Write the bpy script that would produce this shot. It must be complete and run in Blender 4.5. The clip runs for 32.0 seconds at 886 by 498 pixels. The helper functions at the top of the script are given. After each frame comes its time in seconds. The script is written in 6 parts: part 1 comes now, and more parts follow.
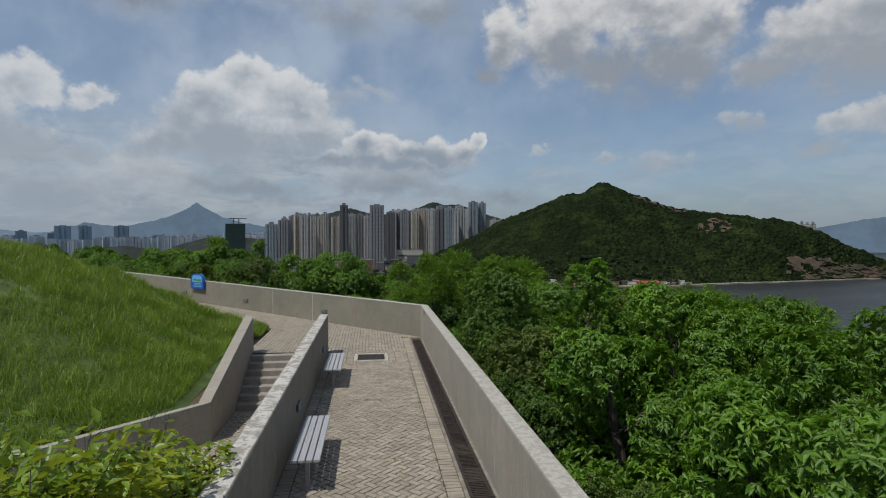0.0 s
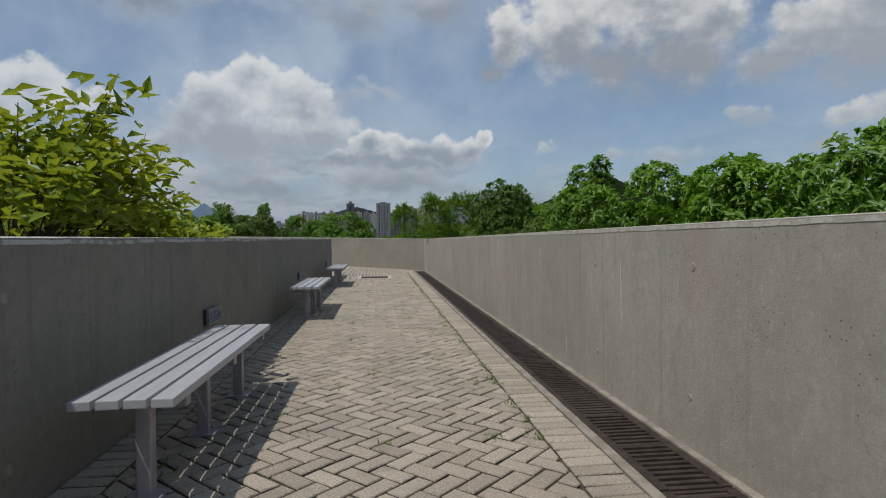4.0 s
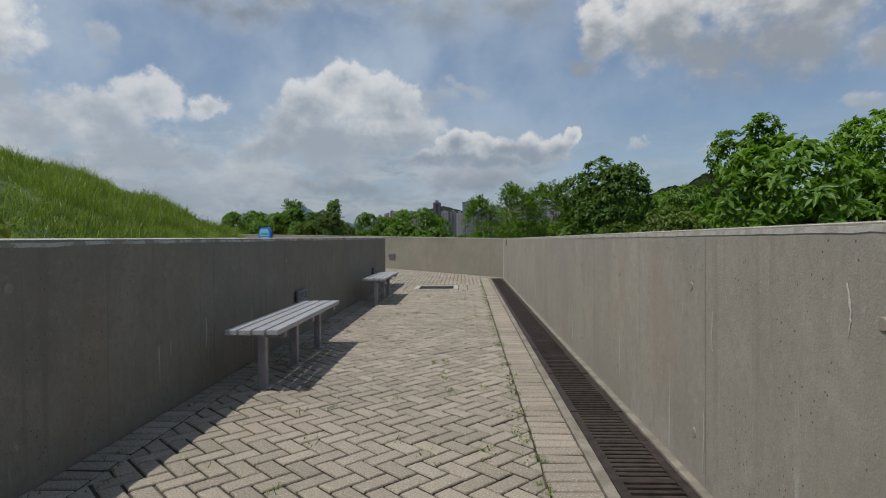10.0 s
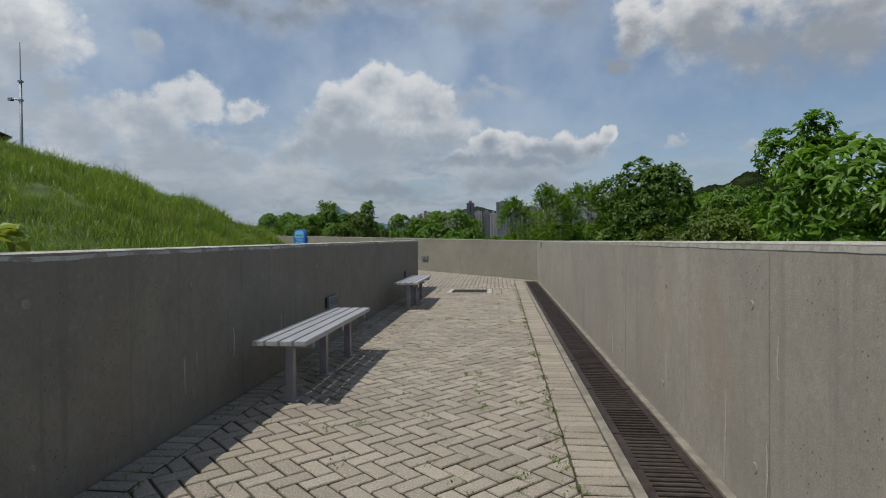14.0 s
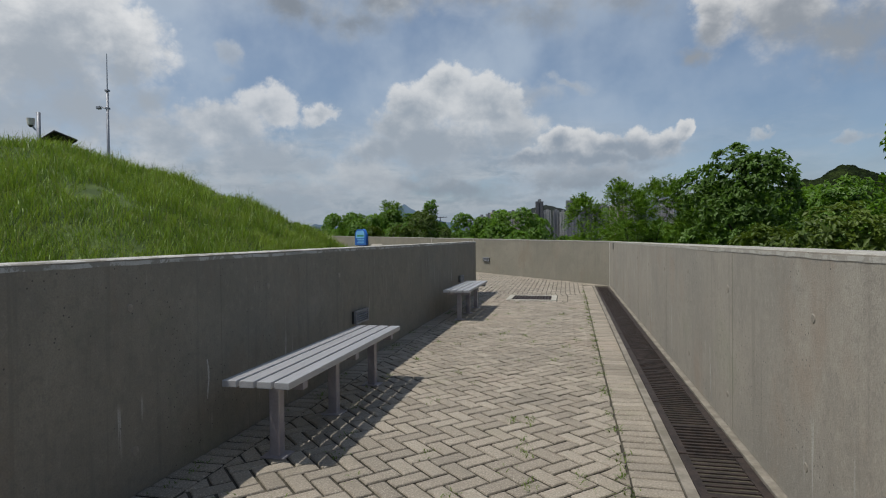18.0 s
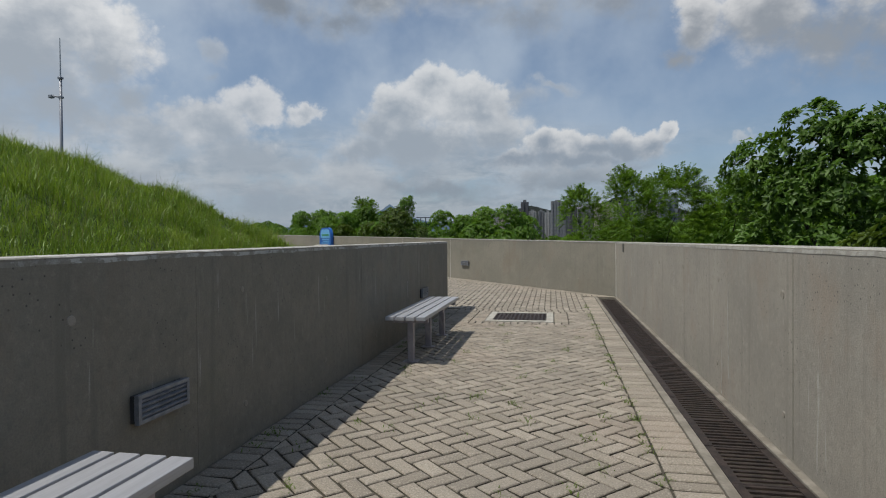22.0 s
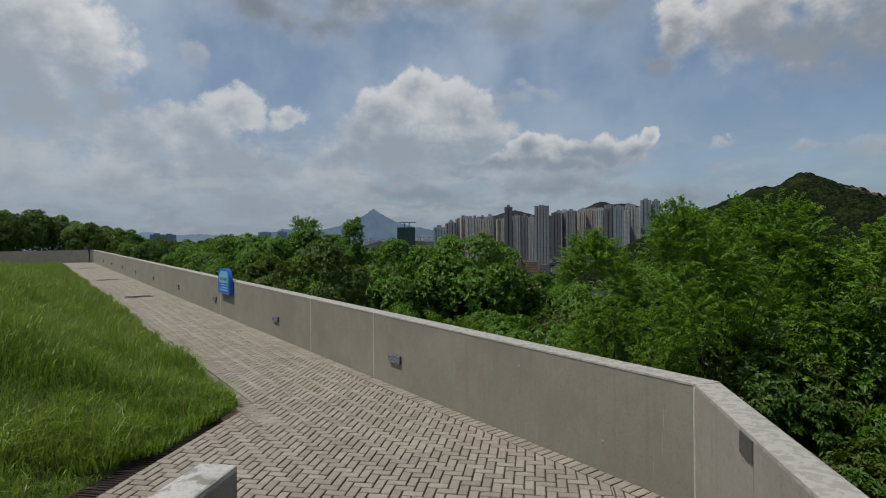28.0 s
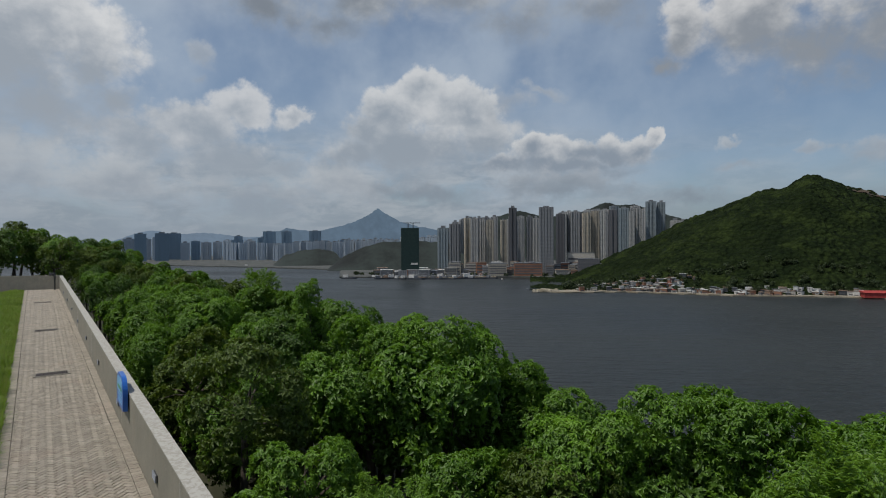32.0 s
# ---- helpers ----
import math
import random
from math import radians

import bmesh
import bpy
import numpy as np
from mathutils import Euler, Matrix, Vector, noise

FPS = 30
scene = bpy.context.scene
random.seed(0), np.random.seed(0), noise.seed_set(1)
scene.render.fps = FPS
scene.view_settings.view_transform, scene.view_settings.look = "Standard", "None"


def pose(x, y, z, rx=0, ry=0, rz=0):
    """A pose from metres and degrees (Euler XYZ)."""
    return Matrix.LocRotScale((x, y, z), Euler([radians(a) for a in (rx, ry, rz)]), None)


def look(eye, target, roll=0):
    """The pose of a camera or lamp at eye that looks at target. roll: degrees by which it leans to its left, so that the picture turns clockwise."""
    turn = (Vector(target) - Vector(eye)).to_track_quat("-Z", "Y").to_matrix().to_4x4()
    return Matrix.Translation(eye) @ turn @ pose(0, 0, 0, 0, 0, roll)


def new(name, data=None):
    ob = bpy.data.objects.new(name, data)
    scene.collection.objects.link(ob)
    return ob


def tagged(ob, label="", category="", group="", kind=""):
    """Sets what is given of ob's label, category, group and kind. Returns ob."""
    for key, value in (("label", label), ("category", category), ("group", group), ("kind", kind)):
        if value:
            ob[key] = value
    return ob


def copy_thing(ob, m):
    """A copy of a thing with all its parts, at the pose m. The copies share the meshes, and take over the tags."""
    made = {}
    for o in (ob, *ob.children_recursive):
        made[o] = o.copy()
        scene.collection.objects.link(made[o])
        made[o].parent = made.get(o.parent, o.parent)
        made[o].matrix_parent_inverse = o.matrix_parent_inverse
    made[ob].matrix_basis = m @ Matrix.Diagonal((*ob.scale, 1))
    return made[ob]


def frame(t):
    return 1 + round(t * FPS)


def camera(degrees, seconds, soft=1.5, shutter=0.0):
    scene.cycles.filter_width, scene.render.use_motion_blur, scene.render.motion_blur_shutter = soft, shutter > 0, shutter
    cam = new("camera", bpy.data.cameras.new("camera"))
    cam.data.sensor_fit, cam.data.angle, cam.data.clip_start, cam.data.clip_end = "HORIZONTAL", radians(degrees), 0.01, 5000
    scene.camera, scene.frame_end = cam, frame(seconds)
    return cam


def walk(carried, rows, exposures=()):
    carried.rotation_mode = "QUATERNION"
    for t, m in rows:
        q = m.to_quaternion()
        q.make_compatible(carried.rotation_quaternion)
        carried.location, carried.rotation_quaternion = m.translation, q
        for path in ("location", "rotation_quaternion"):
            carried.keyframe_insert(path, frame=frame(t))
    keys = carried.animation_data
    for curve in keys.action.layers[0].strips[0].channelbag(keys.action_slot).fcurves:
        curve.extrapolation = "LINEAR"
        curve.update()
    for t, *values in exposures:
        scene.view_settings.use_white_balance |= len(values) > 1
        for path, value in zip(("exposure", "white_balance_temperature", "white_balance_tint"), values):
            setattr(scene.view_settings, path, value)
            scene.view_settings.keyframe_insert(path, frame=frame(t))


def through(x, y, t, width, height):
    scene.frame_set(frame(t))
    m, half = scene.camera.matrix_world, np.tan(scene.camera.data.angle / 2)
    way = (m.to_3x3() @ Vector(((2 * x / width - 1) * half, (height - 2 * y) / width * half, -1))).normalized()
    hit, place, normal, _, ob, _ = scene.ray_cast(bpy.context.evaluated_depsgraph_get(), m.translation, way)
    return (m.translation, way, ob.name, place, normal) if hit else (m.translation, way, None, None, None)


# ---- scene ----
cam = camera(76.0, 32.0, soft=1.1)
PATH = [
    (0, (-1.784, -1.678, 3.291), (-1.53, 0.306, 3.268), -0.1),
    (1, (-1.751, -1.671, 2.769), (-1.502, 0.313, 2.744), -0.2),
    (2, (-1.743, -1.689, 2.126), (-1.501, 0.296, 2.1), -0.2),
    (2.5, (-1.743, -1.668, 1.818), (-1.506, 0.317, 1.793), 0.1),
    (3, (-1.737, -1.66, 1.482), (-1.502, 0.326, 1.454), -0.1),
    (4, (-1.684, -1.681, 1.028), (-1.454, 0.305, 0.999), -0.7),
    (4.5, (-1.632, -1.623, 1.01), (-1.402, 0.364, 0.982), -0.6),
    (6.5, (-1.725, -1.301, 0.98), (-1.515, 0.688, 0.951), -1.0),
    (7, (-1.672, -0.899, 1.035), (-1.472, 1.091, 1.004), -1.0),
    (7.5, (-1.567, -0.561, 1.037), (-1.401, 1.432, 1.004), -0.8),
    (8, (-1.43, -0.063, 1.047), (-1.343, 1.935, 1.012), -0.4),
    (8.5, (-1.331, 0.59, 1.028), (-1.248, 2.588, 0.995), -0.5),
    (9, (-1.272, 1.209, 1.024), (-1.332, 3.207, 0.995), -0.6),
    (9.5, (-1.243, 1.68, 1.061), (-1.31, 3.679, 1.032), -0.5),
    (10, (-1.164, 1.988, 1.06), (-1.236, 3.986, 1.03), -0.5),
    (10.5, (-1.111, 2.051, 1.055), (-1.185, 4.049, 1.024), -0.4),
    (11, (-1.114, 1.941, 1.046), (-1.199, 3.939, 1.016), -0.4),
    (11.5, (-1.093, 1.947, 1.041), (-1.2, 3.944, 1.009), -0.2),
    (12, (-1.095, 2.001, 1.021), (-1.283, 3.992, 0.989), -0.3),
    (12.5, (-1.12, 2.101, 1.034), (-1.308, 4.092, 1.004), -0.5),
    (13, (-1.138, 2.053, 1.043), (-1.326, 4.044, 1.012), -0.3),
    (13.5, (-1.159, 2.133, 1.086), (-1.345, 4.125, 1.058), -0.5),
    (15.5, (-1.174, 2.217, 1.136), (-1.4, 4.203, 1.107), -0.2),
    (16, (-1.118, 2.445, 1.133), (-1.399, 4.425, 1.105), -0.5),
    (16.5, (-1.041, 2.628, 1.145), (-1.426, 4.591, 1.117), -0.6),
    (17, (-0.982, 2.818, 1.153), (-1.392, 4.775, 1.126), -0.6),
    (17.5, (-1.002, 2.924, 1.15), (-1.435, 4.876, 1.124), -0.6),
    (18, (-1.086, 3.26, 1.154), (-1.513, 5.214, 1.126), -0.6),
    (18.5, (-1.039, 3.5, 1.171), (-1.475, 5.452, 1.143), -0.7),
    (19, (-0.991, 3.878, 1.176), (-1.47, 5.82, 1.148), -0.6),
    (19.5, (-0.969, 4.19, 1.156), (-1.443, 6.133, 1.128), -0.5),
    (20, (-1.024, 4.534, 1.15), (-1.495, 6.477, 1.123), -0.5),
    (20.5, (-1.125, 4.932, 1.144), (-1.57, 6.882, 1.117), -0.6),
    (21, (-1.249, 5.313, 1.135), (-1.668, 7.268, 1.106), -0.5),
    (21.5, (-1.297, 5.708, 1.136), (-1.685, 7.669, 1.109), -0.4),
    (22, (-1.307, 6.156, 1.143), (-1.684, 8.12, 1.116), -0.5),
    (22.5, (-1.27, 6.573, 1.162), (-1.637, 8.539, 1.133), -0.4),
    (23, (-1.266, 7.032, 1.192), (-1.617, 9.001, 1.164), -0.3),
    (23.5, (-1.298, 7.486, 1.251), (-1.639, 9.456, 1.223), -0.3),
    (24, (-1.381, 8.127, 1.285), (-1.71, 10.1, 1.26), -0.2),
    (24.5, (-1.402, 8.711, 1.355), (-1.726, 10.685, 1.331), -0.2),
    (25, (-1.408, 9.336, 1.473), (-1.731, 11.31, 1.451), -0.4),
    (25.5, (-1.42, 9.905, 1.608), (-1.739, 11.879, 1.585), -0.3),
    (27.5, (-1.43, 12.16, 2.165), (-1.752, 14.134, 2.151), -0.5),
    (28, (-1.411, 12.723, 2.343), (-1.733, 14.697, 2.331), -0.6),
    (29, (-1.279, 13.72, 2.751), (-1.605, 15.693, 2.739), -0.5),
    (30, (-1.184, 14.771, 3.245), (-1.513, 16.743, 3.233), -0.4),
    (31, (-1.039, 15.651, 3.831), (-1.372, 17.623, 3.817), -0.3),
    (32, (-0.85, 16.417, 4.657), (-1.187, 18.388, 4.644), -0.3),
]
walk(cam, [(t, look(eye, target, roll)) for t, eye, target, roll in PATH], exposures=[(0, -0.06), (4, 0.0), (25, 0.0), (28, -0.16), (32, -0.16)])

# ---- light and sky ----
SUN_DIR = Vector((-0.40, -0.27, 1.0)).normalized()
sun_data = bpy.data.lights.new("sun", "SUN")
sun_data.energy, sun_data.angle, sun_data.color = 3.3, radians(0.55), (1.0, 0.95, 0.87)
sun = new("sun", sun_data)
sun.matrix_world = look(SUN_DIR * 50, (0, 0, 0))

world = bpy.data.worlds.new("sky")
world.use_nodes = True
scene.world = world


class Nodes:
    """A short way to write node trees."""

    def __init__(self, tree):
        self.tree = tree

    def add(self, kind, *links):
        n = self.tree.nodes.new(kind)
        for k, v in links:
            self.put(n.inputs[k], v)
        return n

    def put(self, socket, v):
        if isinstance(v, bpy.types.NodeSocket):
            self.tree.links.new(v, socket)
        elif v is not None:
            socket.default_value = v

    def math(self, op, a, b=None, c=None, clamp=False):
        n = self.tree.nodes.new("ShaderNodeMath")
        n.operation, n.use_clamp = op, clamp
        for s, v in zip(n.inputs, (a, b, c)):
            self.put(s, v)
        return n.outputs[0]

    def step(self, v, lo, hi, a=0.0, b=1.0):
        n = self.tree.nodes.new("ShaderNodeMapRange")
        n.interpolation_type = "SMOOTHSTEP"
        for s, x in zip(n.inputs, (v, lo, hi, a, b)):
            self.put(s, x)
        return n.outputs[0]

    def vector(self, op, a, b):
        n = self.tree.nodes.new("ShaderNodeVectorMath")
        n.operation = op
        for x, v in zip(n.inputs, (a, b)):
            self.put(x, v)
        return n.outputs["Value" if op == "LENGTH" else "Vector"]

    def mix(self, f, a, b, blend="MIX"):
        n = self.tree.nodes.new("ShaderNodeMix")
        n.data_type, n.blend_type, n.clamp_factor = "RGBA", blend, True
        self.put(n.inputs[0], f)
        self.put(n.inputs[6], a)
        self.put(n.inputs[7], b)
        return n.outputs[2]

    def noise(self, vec, scale, detail=3.0, rough=0.55, warp=0.0):
        n = self.add("ShaderNodeTexNoise", ("Scale", scale), ("Detail", detail), ("Roughness", rough), ("Distortion", warp))
        if vec is not None:
            self.put(n.inputs["Vector"], vec)
        return n.outputs[0]

    def scaled(self, vec, s):
        n = self.add("ShaderNodeMapping")
        self.put(n.inputs["Vector"], vec)
        n.inputs["Scale"].default_value = s
        return n.outputs[0]


def build_sky():
    t = Nodes(world.node_tree)
    world.node_tree.nodes.clear()
    out = t.add("ShaderNodeOutputWorld")
    bg = t.add("ShaderNodeBackground")
    world.node_tree.links.new(bg.outputs[0], out.inputs[0])
    nishita = t.add("ShaderNodeTexSky")
    nishita.sky_type, nishita.sun_disc = "NISHITA", False
    nishita.sun_elevation, nishita.sun_rotation = math.asin(SUN_DIR.z), math.atan2(SUN_DIR.x, SUN_DIR.y)
    nishita.altitude, nishita.air_density, nishita.dust_density, nishita.ozone_density = 60.0, 1.0, 1.6, 1.5
    way = t.add("ShaderNodeTexCoord").outputs["Generated"]
    xyz = t.add("ShaderNodeSeparateXYZ", ("Vector", way))
    az = t.math("MULTIPLY", t.math("ARCTAN2", t.math("MULTIPLY", xyz.outputs[0], -1.0), xyz.outputs[1]), 57.2958)
    el = t.math("MULTIPLY", t.math("ARCSINE", xyz.outputs[2]), 57.2958)
    low = t.noise(way, 5.0, 5.0, 0.55)
    mid = t.noise(t.scaled(way, (1, 1, 1.5)), 10.0, 5.0, 0.52, 0.35)
    fine = t.noise(t.scaled(way, (1, 1, 1.5)), 26.0, 6.0, 0.6, 0.3)
    lump = t.math("ADD", t.math("MULTIPLY", mid, 0.66), t.math("MULTIPLY", fine, 0.34))
    blue = t.mix(1.0, nishita.outputs[0], (SKY_K * 0.90, SKY_K * 1.0, SKY_K * 1.08, 1), "MULTIPLY")
    # thin high veil over the blue, thicker towards the horizon
    veil = t.math("MULTIPLY", t.math("ADD", t.math("MULTIPLY", t.step(low, 0.30, 0.66), 0.55), 0.25), t.math("MULTIPLY", t.step(el, 28.0, 60.0, 1.0, 0.35), t.step(az, -30.0, 12.0, 0.40, 1.0)))
    col = t.mix(veil, blue, (0.42, 0.50, 0.60, 1))
    # broken cloud everywhere overhead
    far_cloud = t.math("MULTIPLY", t.step(t.noise(t.scaled(way, (1, 1, 2.0)), 3.4, 6.0, 0.58, 0.4), 0.50, 0.64), t.step(el, 18.0, 30.0))
    col = t.mix(far_cloud, col, t.mix(t.step(mid, 0.35, 0.7), (0.30, 0.34, 0.39, 1), (0.66, 0.70, 0.74, 1)))
    # mottled grey layer low over the horizon
    layer = t.math("MULTIPLY", t.math("MULTIPLY", t.step(el, 5.0, 15.0, 0.80, 0.0), t.step(az, -14.0, 6.0, 0.35, 1.0)), t.step(t.noise(t.scaled(way, (1, 1, 3.0)), 6.0, 6.0, 0.6, 0.3), 0.34, 0.56))
    wisp = t.noise(t.scaled(way, (1, 1, 3.2)), 13.0, 7.0, 0.62, 0.4)
    col = t.mix(layer, col, t.mix(t.step(wisp, 0.38, 0.64), (0.27, 0.32, 0.375, 1), (0.44, 0.475, 0.51, 1)))
    # heaped clouds: lobes in one warped field, with crisp bright heads and grey cores that melt into the haze
    warp = t.add("ShaderNodeTexNoise", ("Vector", way), ("Scale", 9.0), ("Detail", 6.0), ("Roughness", 0.58)).outputs["Color"]
    flat_way = t.add("ShaderNodeCombineXYZ", ("X", az), ("Y", el)).outputs[0]
    warp = t.vector("MULTIPLY", t.vector("SUBTRACT", warp, (0.5, 0.5, 0.5)), (9.0, 6.5, 0.0))
    place = t.vector("ADD", flat_way, warp)
    cells = t.add("ShaderNodeTexVoronoi", ("Vector", t.vector("ADD", way, t.vector("MULTIPLY", warp, (0.004, 0.004, 0.0)))), ("Scale", 19.0), ("Detail", 4.0), ("Roughness", 0.62))
    billow = t.math("SUBTRACT", 0.55, cells.outputs["Distance"])
    for lobes, base, height, rough, soft, dark, lit, density in CLOUDS:
        field = None
        for a, e, ra, re_ in lobes:
            off = t.vector("MULTIPLY", t.vector("SUBTRACT", place, (a, e, 0.0)), (1 / ra, 1 / re_, 0.0))
            one = t.math("SUBTRACT", 1.36, t.vector("LENGTH", off, None))
            field = one if field is None else t.math("SMOOTH_MAX", field, one, 0.35)
        lift = t.math("DIVIDE", t.math("SUBTRACT", el, base), height)
        thick = t.math("ADD", field, t.math("MULTIPLY", billow, rough * 0.7))
        mask = t.step(thick, 0.0, t.step(lift, 0.15, 0.85, soft + 0.8, soft + 0.12))
        core = t.math("ADD", t.math("MULTIPLY", thick, 0.50), t.math("MULTIPLY", t.math("SUBTRACT", 0.75, lift), 0.75))
        core = t.math("SUBTRACT", core, t.math("MULTIPLY", t.math("SUBTRACT", lump, 0.5), 1.5))
        core = t.math("SUBTRACT", core, t.math("MULTIPLY", billow, 0.35))
        col = t.mix(t.math("MULTIPLY", mask, density), col, t.mix(t.step(core, 0.15, 1.0), (*lit, 1), (*dark, 1)))
    haze = t.step(el, -1.0, 7.0, 0.85, 0.0)
    col = t.mix(t.math("MULTIPLY", haze, t.step(mid, 0.2, 0.8, 0.8, 1.0)), col, t.mix(t.step(az, -16.0, 8.0), (0.225, 0.28, 0.345, 1), (0.285, 0.34, 0.405, 1)))
    world.node_tree.links.new(col, bg.inputs[0])
    bg.inputs[1].default_value = 1.0


SKY_K = 0.083
G1, G2, W1, W2 = (0.24, 0.28, 0.33), (0.34, 0.38, 0.43), (0.66, 0.67, 0.68), (0.51, 0.54, 0.57)
D1 = (0.215, 0.245, 0.285)
# for each cloud its lobes (azimuth left of the ramp's line, elevation, half width, half height),
# the level of its base, its height, roughness, softness, tones of core and head, and density
CLOUDS = [
    ([(39.6, 4.9, 7.5, 2.9), (28.6, 4.4, 8.0, 2.6), (20.0, 5.4, 7.0, 2.4), (48.0, 6.0, 8.0, 4.0)], 1.5, 6.0, 0.7, 0.5, (0.30, 0.345, 0.405), (0.48, 0.515, 0.55), 0.8),
    ([(11.0, 5.2, 9.0, 1.6), (-2.0, 5.4, 9.0, 1.5), (-14.0, 4.6, 7.0, 1.2)], 3.0, 4.5, 0.7, 0.5, G1, G2, 0.8),
    ([(29.7, 13.4, 3.4, 2.0), (33.3, 11.0, 5.1, 3.0), (37.7, 9.1, 5.7, 3.4), (30.7, 8.2, 6.6, 3.6), (24.8, 12.4, 1.9, 1.1), (25.4, 8.1, 4.0, 1.6)], 4.0, 11.0, 0.6, 0.35, (0.335, 0.385, 0.445), (0.62, 0.64, 0.665), 0.92),
    ([(40.4, 15.7, 3.4, 3.4), (44.1, 18.3, 6.3, 4.4), (38.6, 13.2, 3.4, 2.3), (48.1, 15.3, 8.6, 5.1), (51.1, 10.9, 6.9, 4.6), (44.1, 11.9, 6.9, 3.4)], 9.0, 13.0, 0.6, 0.3, (0.34, 0.385, 0.44), (0.74, 0.75, 0.76), 0.96),
    ([(11.2, 15.0, 3.0, 2.5), (14.1, 13.0, 4.0, 3.1), (17.0, 10.8, 3.6, 2.9), (8.2, 12.8, 4.0, 3.2), (18.6, 8.4, 4.0, 2.6), (12.9, 8.9, 8.0, 3.8), (6.0, 10.8, 4.6, 3.0)], 4.5, 12.5, 0.55, 0.22, (0.315, 0.365, 0.425), (0.64, 0.66, 0.68), 0.97),
    ([(2.6, 13.6, 3.6, 1.5), (-0.3, 15.2, 2.4, 0.9), (5.0, 12.4, 3.0, 1.6)], 11.0, 5.5, 0.7, 0.7, G2, W2, 0.6),
    ([(0.6, 9.2, 2.8, 1.8), (3.9, 7.7, 3.4, 1.2), (-2.8, 8.5, 2.9, 1.6), (-6.0, 8.9, 2.9, 1.7), (-8.7, 9.2, 2.4, 1.5), (-10.8, 10.1, 1.3, 1.0), (-2.6, 7.2, 7.4, 1.2)], 6.0, 4.8, 0.45, 0.20, (0.265, 0.315, 0.38), (0.63, 0.645, 0.66), 0.97),
    ([(26.4, 21.7, 5.1, 2.4), (20.9, 21.6, 5.1, 2.6), (28.6, 24.1, 9.1, 3.4), (17.5, 23.8, 6.9, 2.9)], 18.0, 9.5, 0.6, 0.5, D1, (0.54, 0.57, 0.60), 0.92),
    ([(2.0, 21.4, 7.0, 2.6), (-6.0, 21.8, 6.0, 2.6), (7.0, 24.0, 8.0, 3.0)], 17.0, 9.0, 0.7, 0.7, (0.24, 0.27, 0.31), (0.46, 0.49, 0.52), 0.8),
    ([(-13.6, 19.6, 2.9, 3.4), (-11.6, 16.3, 2.0, 1.5), (-18.7, 19.4, 5.1, 5.1), (-23.6, 16.0, 6.3, 3.4), (-29.3, 16.5, 6.9, 3.4), (-27.3, 20.9, 9.1, 3.4), (-32.2, 18.0, 3.4, 2.9)], 12.5, 11.0, 0.55, 0.3, (0.275, 0.305, 0.345), (0.68, 0.685, 0.69), 0.97),
    ([(-37.3, 15.2, 4.0, 2.3), (-41.1, 16.8, 5.1, 3.1), (-45.0, 14.6, 6.3, 4.0), (-45.7, 17.8, 6.9, 3.4), (-49.2, 14.2, 6.9, 5.1)], 11.5, 10.0, 0.55, 0.3, (0.31, 0.34, 0.38), (0.68, 0.685, 0.69), 0.97),
    ([(-42.7, 10.0, 2.3, 1.5), (-45.4, 10.1, 3.4, 1.9), (-47.9, 8.9, 4.6, 2.6), (-40.5, 7.6, 3.6, 1.1)], 6.5, 6.0, 0.6, 0.3, G2, (0.58, 0.59, 0.60), 0.9),
    ([(-34.6, 10.9, 2.4, 1.2), (-36.2, 11.3, 1.3, 0.8)], 9.0, 3.5, 0.7, 0.4, G2, (0.52, 0.54, 0.56), 0.75),
    ([(-28.8, 8.0, 2.9, 1.2), (-27.4, 7.5, 3.4, 0.9), (-23.6, 7.7, 1.8, 0.7)], 6.0, 3.5, 0.7, 0.5, G2, W2, 0.7),
    ([(-17.0, 9.2, 1.1, 0.7), (-17.6, 7.1, 2.4, 0.6)], 6.0, 4.0, 0.7, 0.5, G2, W2, 0.65),
    ([(32.6, 17.6, 1.8, 1.3), (34.0, 15.6, 1.4, 0.9)], 14.0, 5.0, 0.8, 0.6, G2, W2, 0.6),
]
build_sky()

# ---- materials ----
MATS = {}


def material(name, fn, rough=0.8, **props):
    """A node material: fn(nodes, principled, coordinates) wires its colour."""
    m = bpy.data.materials.new(name)
    m.use_nodes = True
    t = Nodes(m.node_tree)
    bsdf = m.node_tree.nodes["Principled BSDF"]
    bsdf.inputs["Roughness"].default_value = rough
    for k, v in props.items():
        bsdf.inputs[k.replace("_", " ")].default_value = v
    fn(t, bsdf, t.add("ShaderNodeTexCoord").outputs["Object"])
    MATS[name] = m
    return m


def rgb(c):
    return (*c, 1)


def bump(t, bsdf, height, strength=0.3, distance=0.01):
    b = t.add("ShaderNodeBump", ("Strength", strength), ("Distance", distance), ("Height", height))
    t.put(bsdf.inputs["Normal"], b.outputs[0])


def world_xyz(t):
    return t.add("ShaderNodeNewGeometry").outputs["Position"]


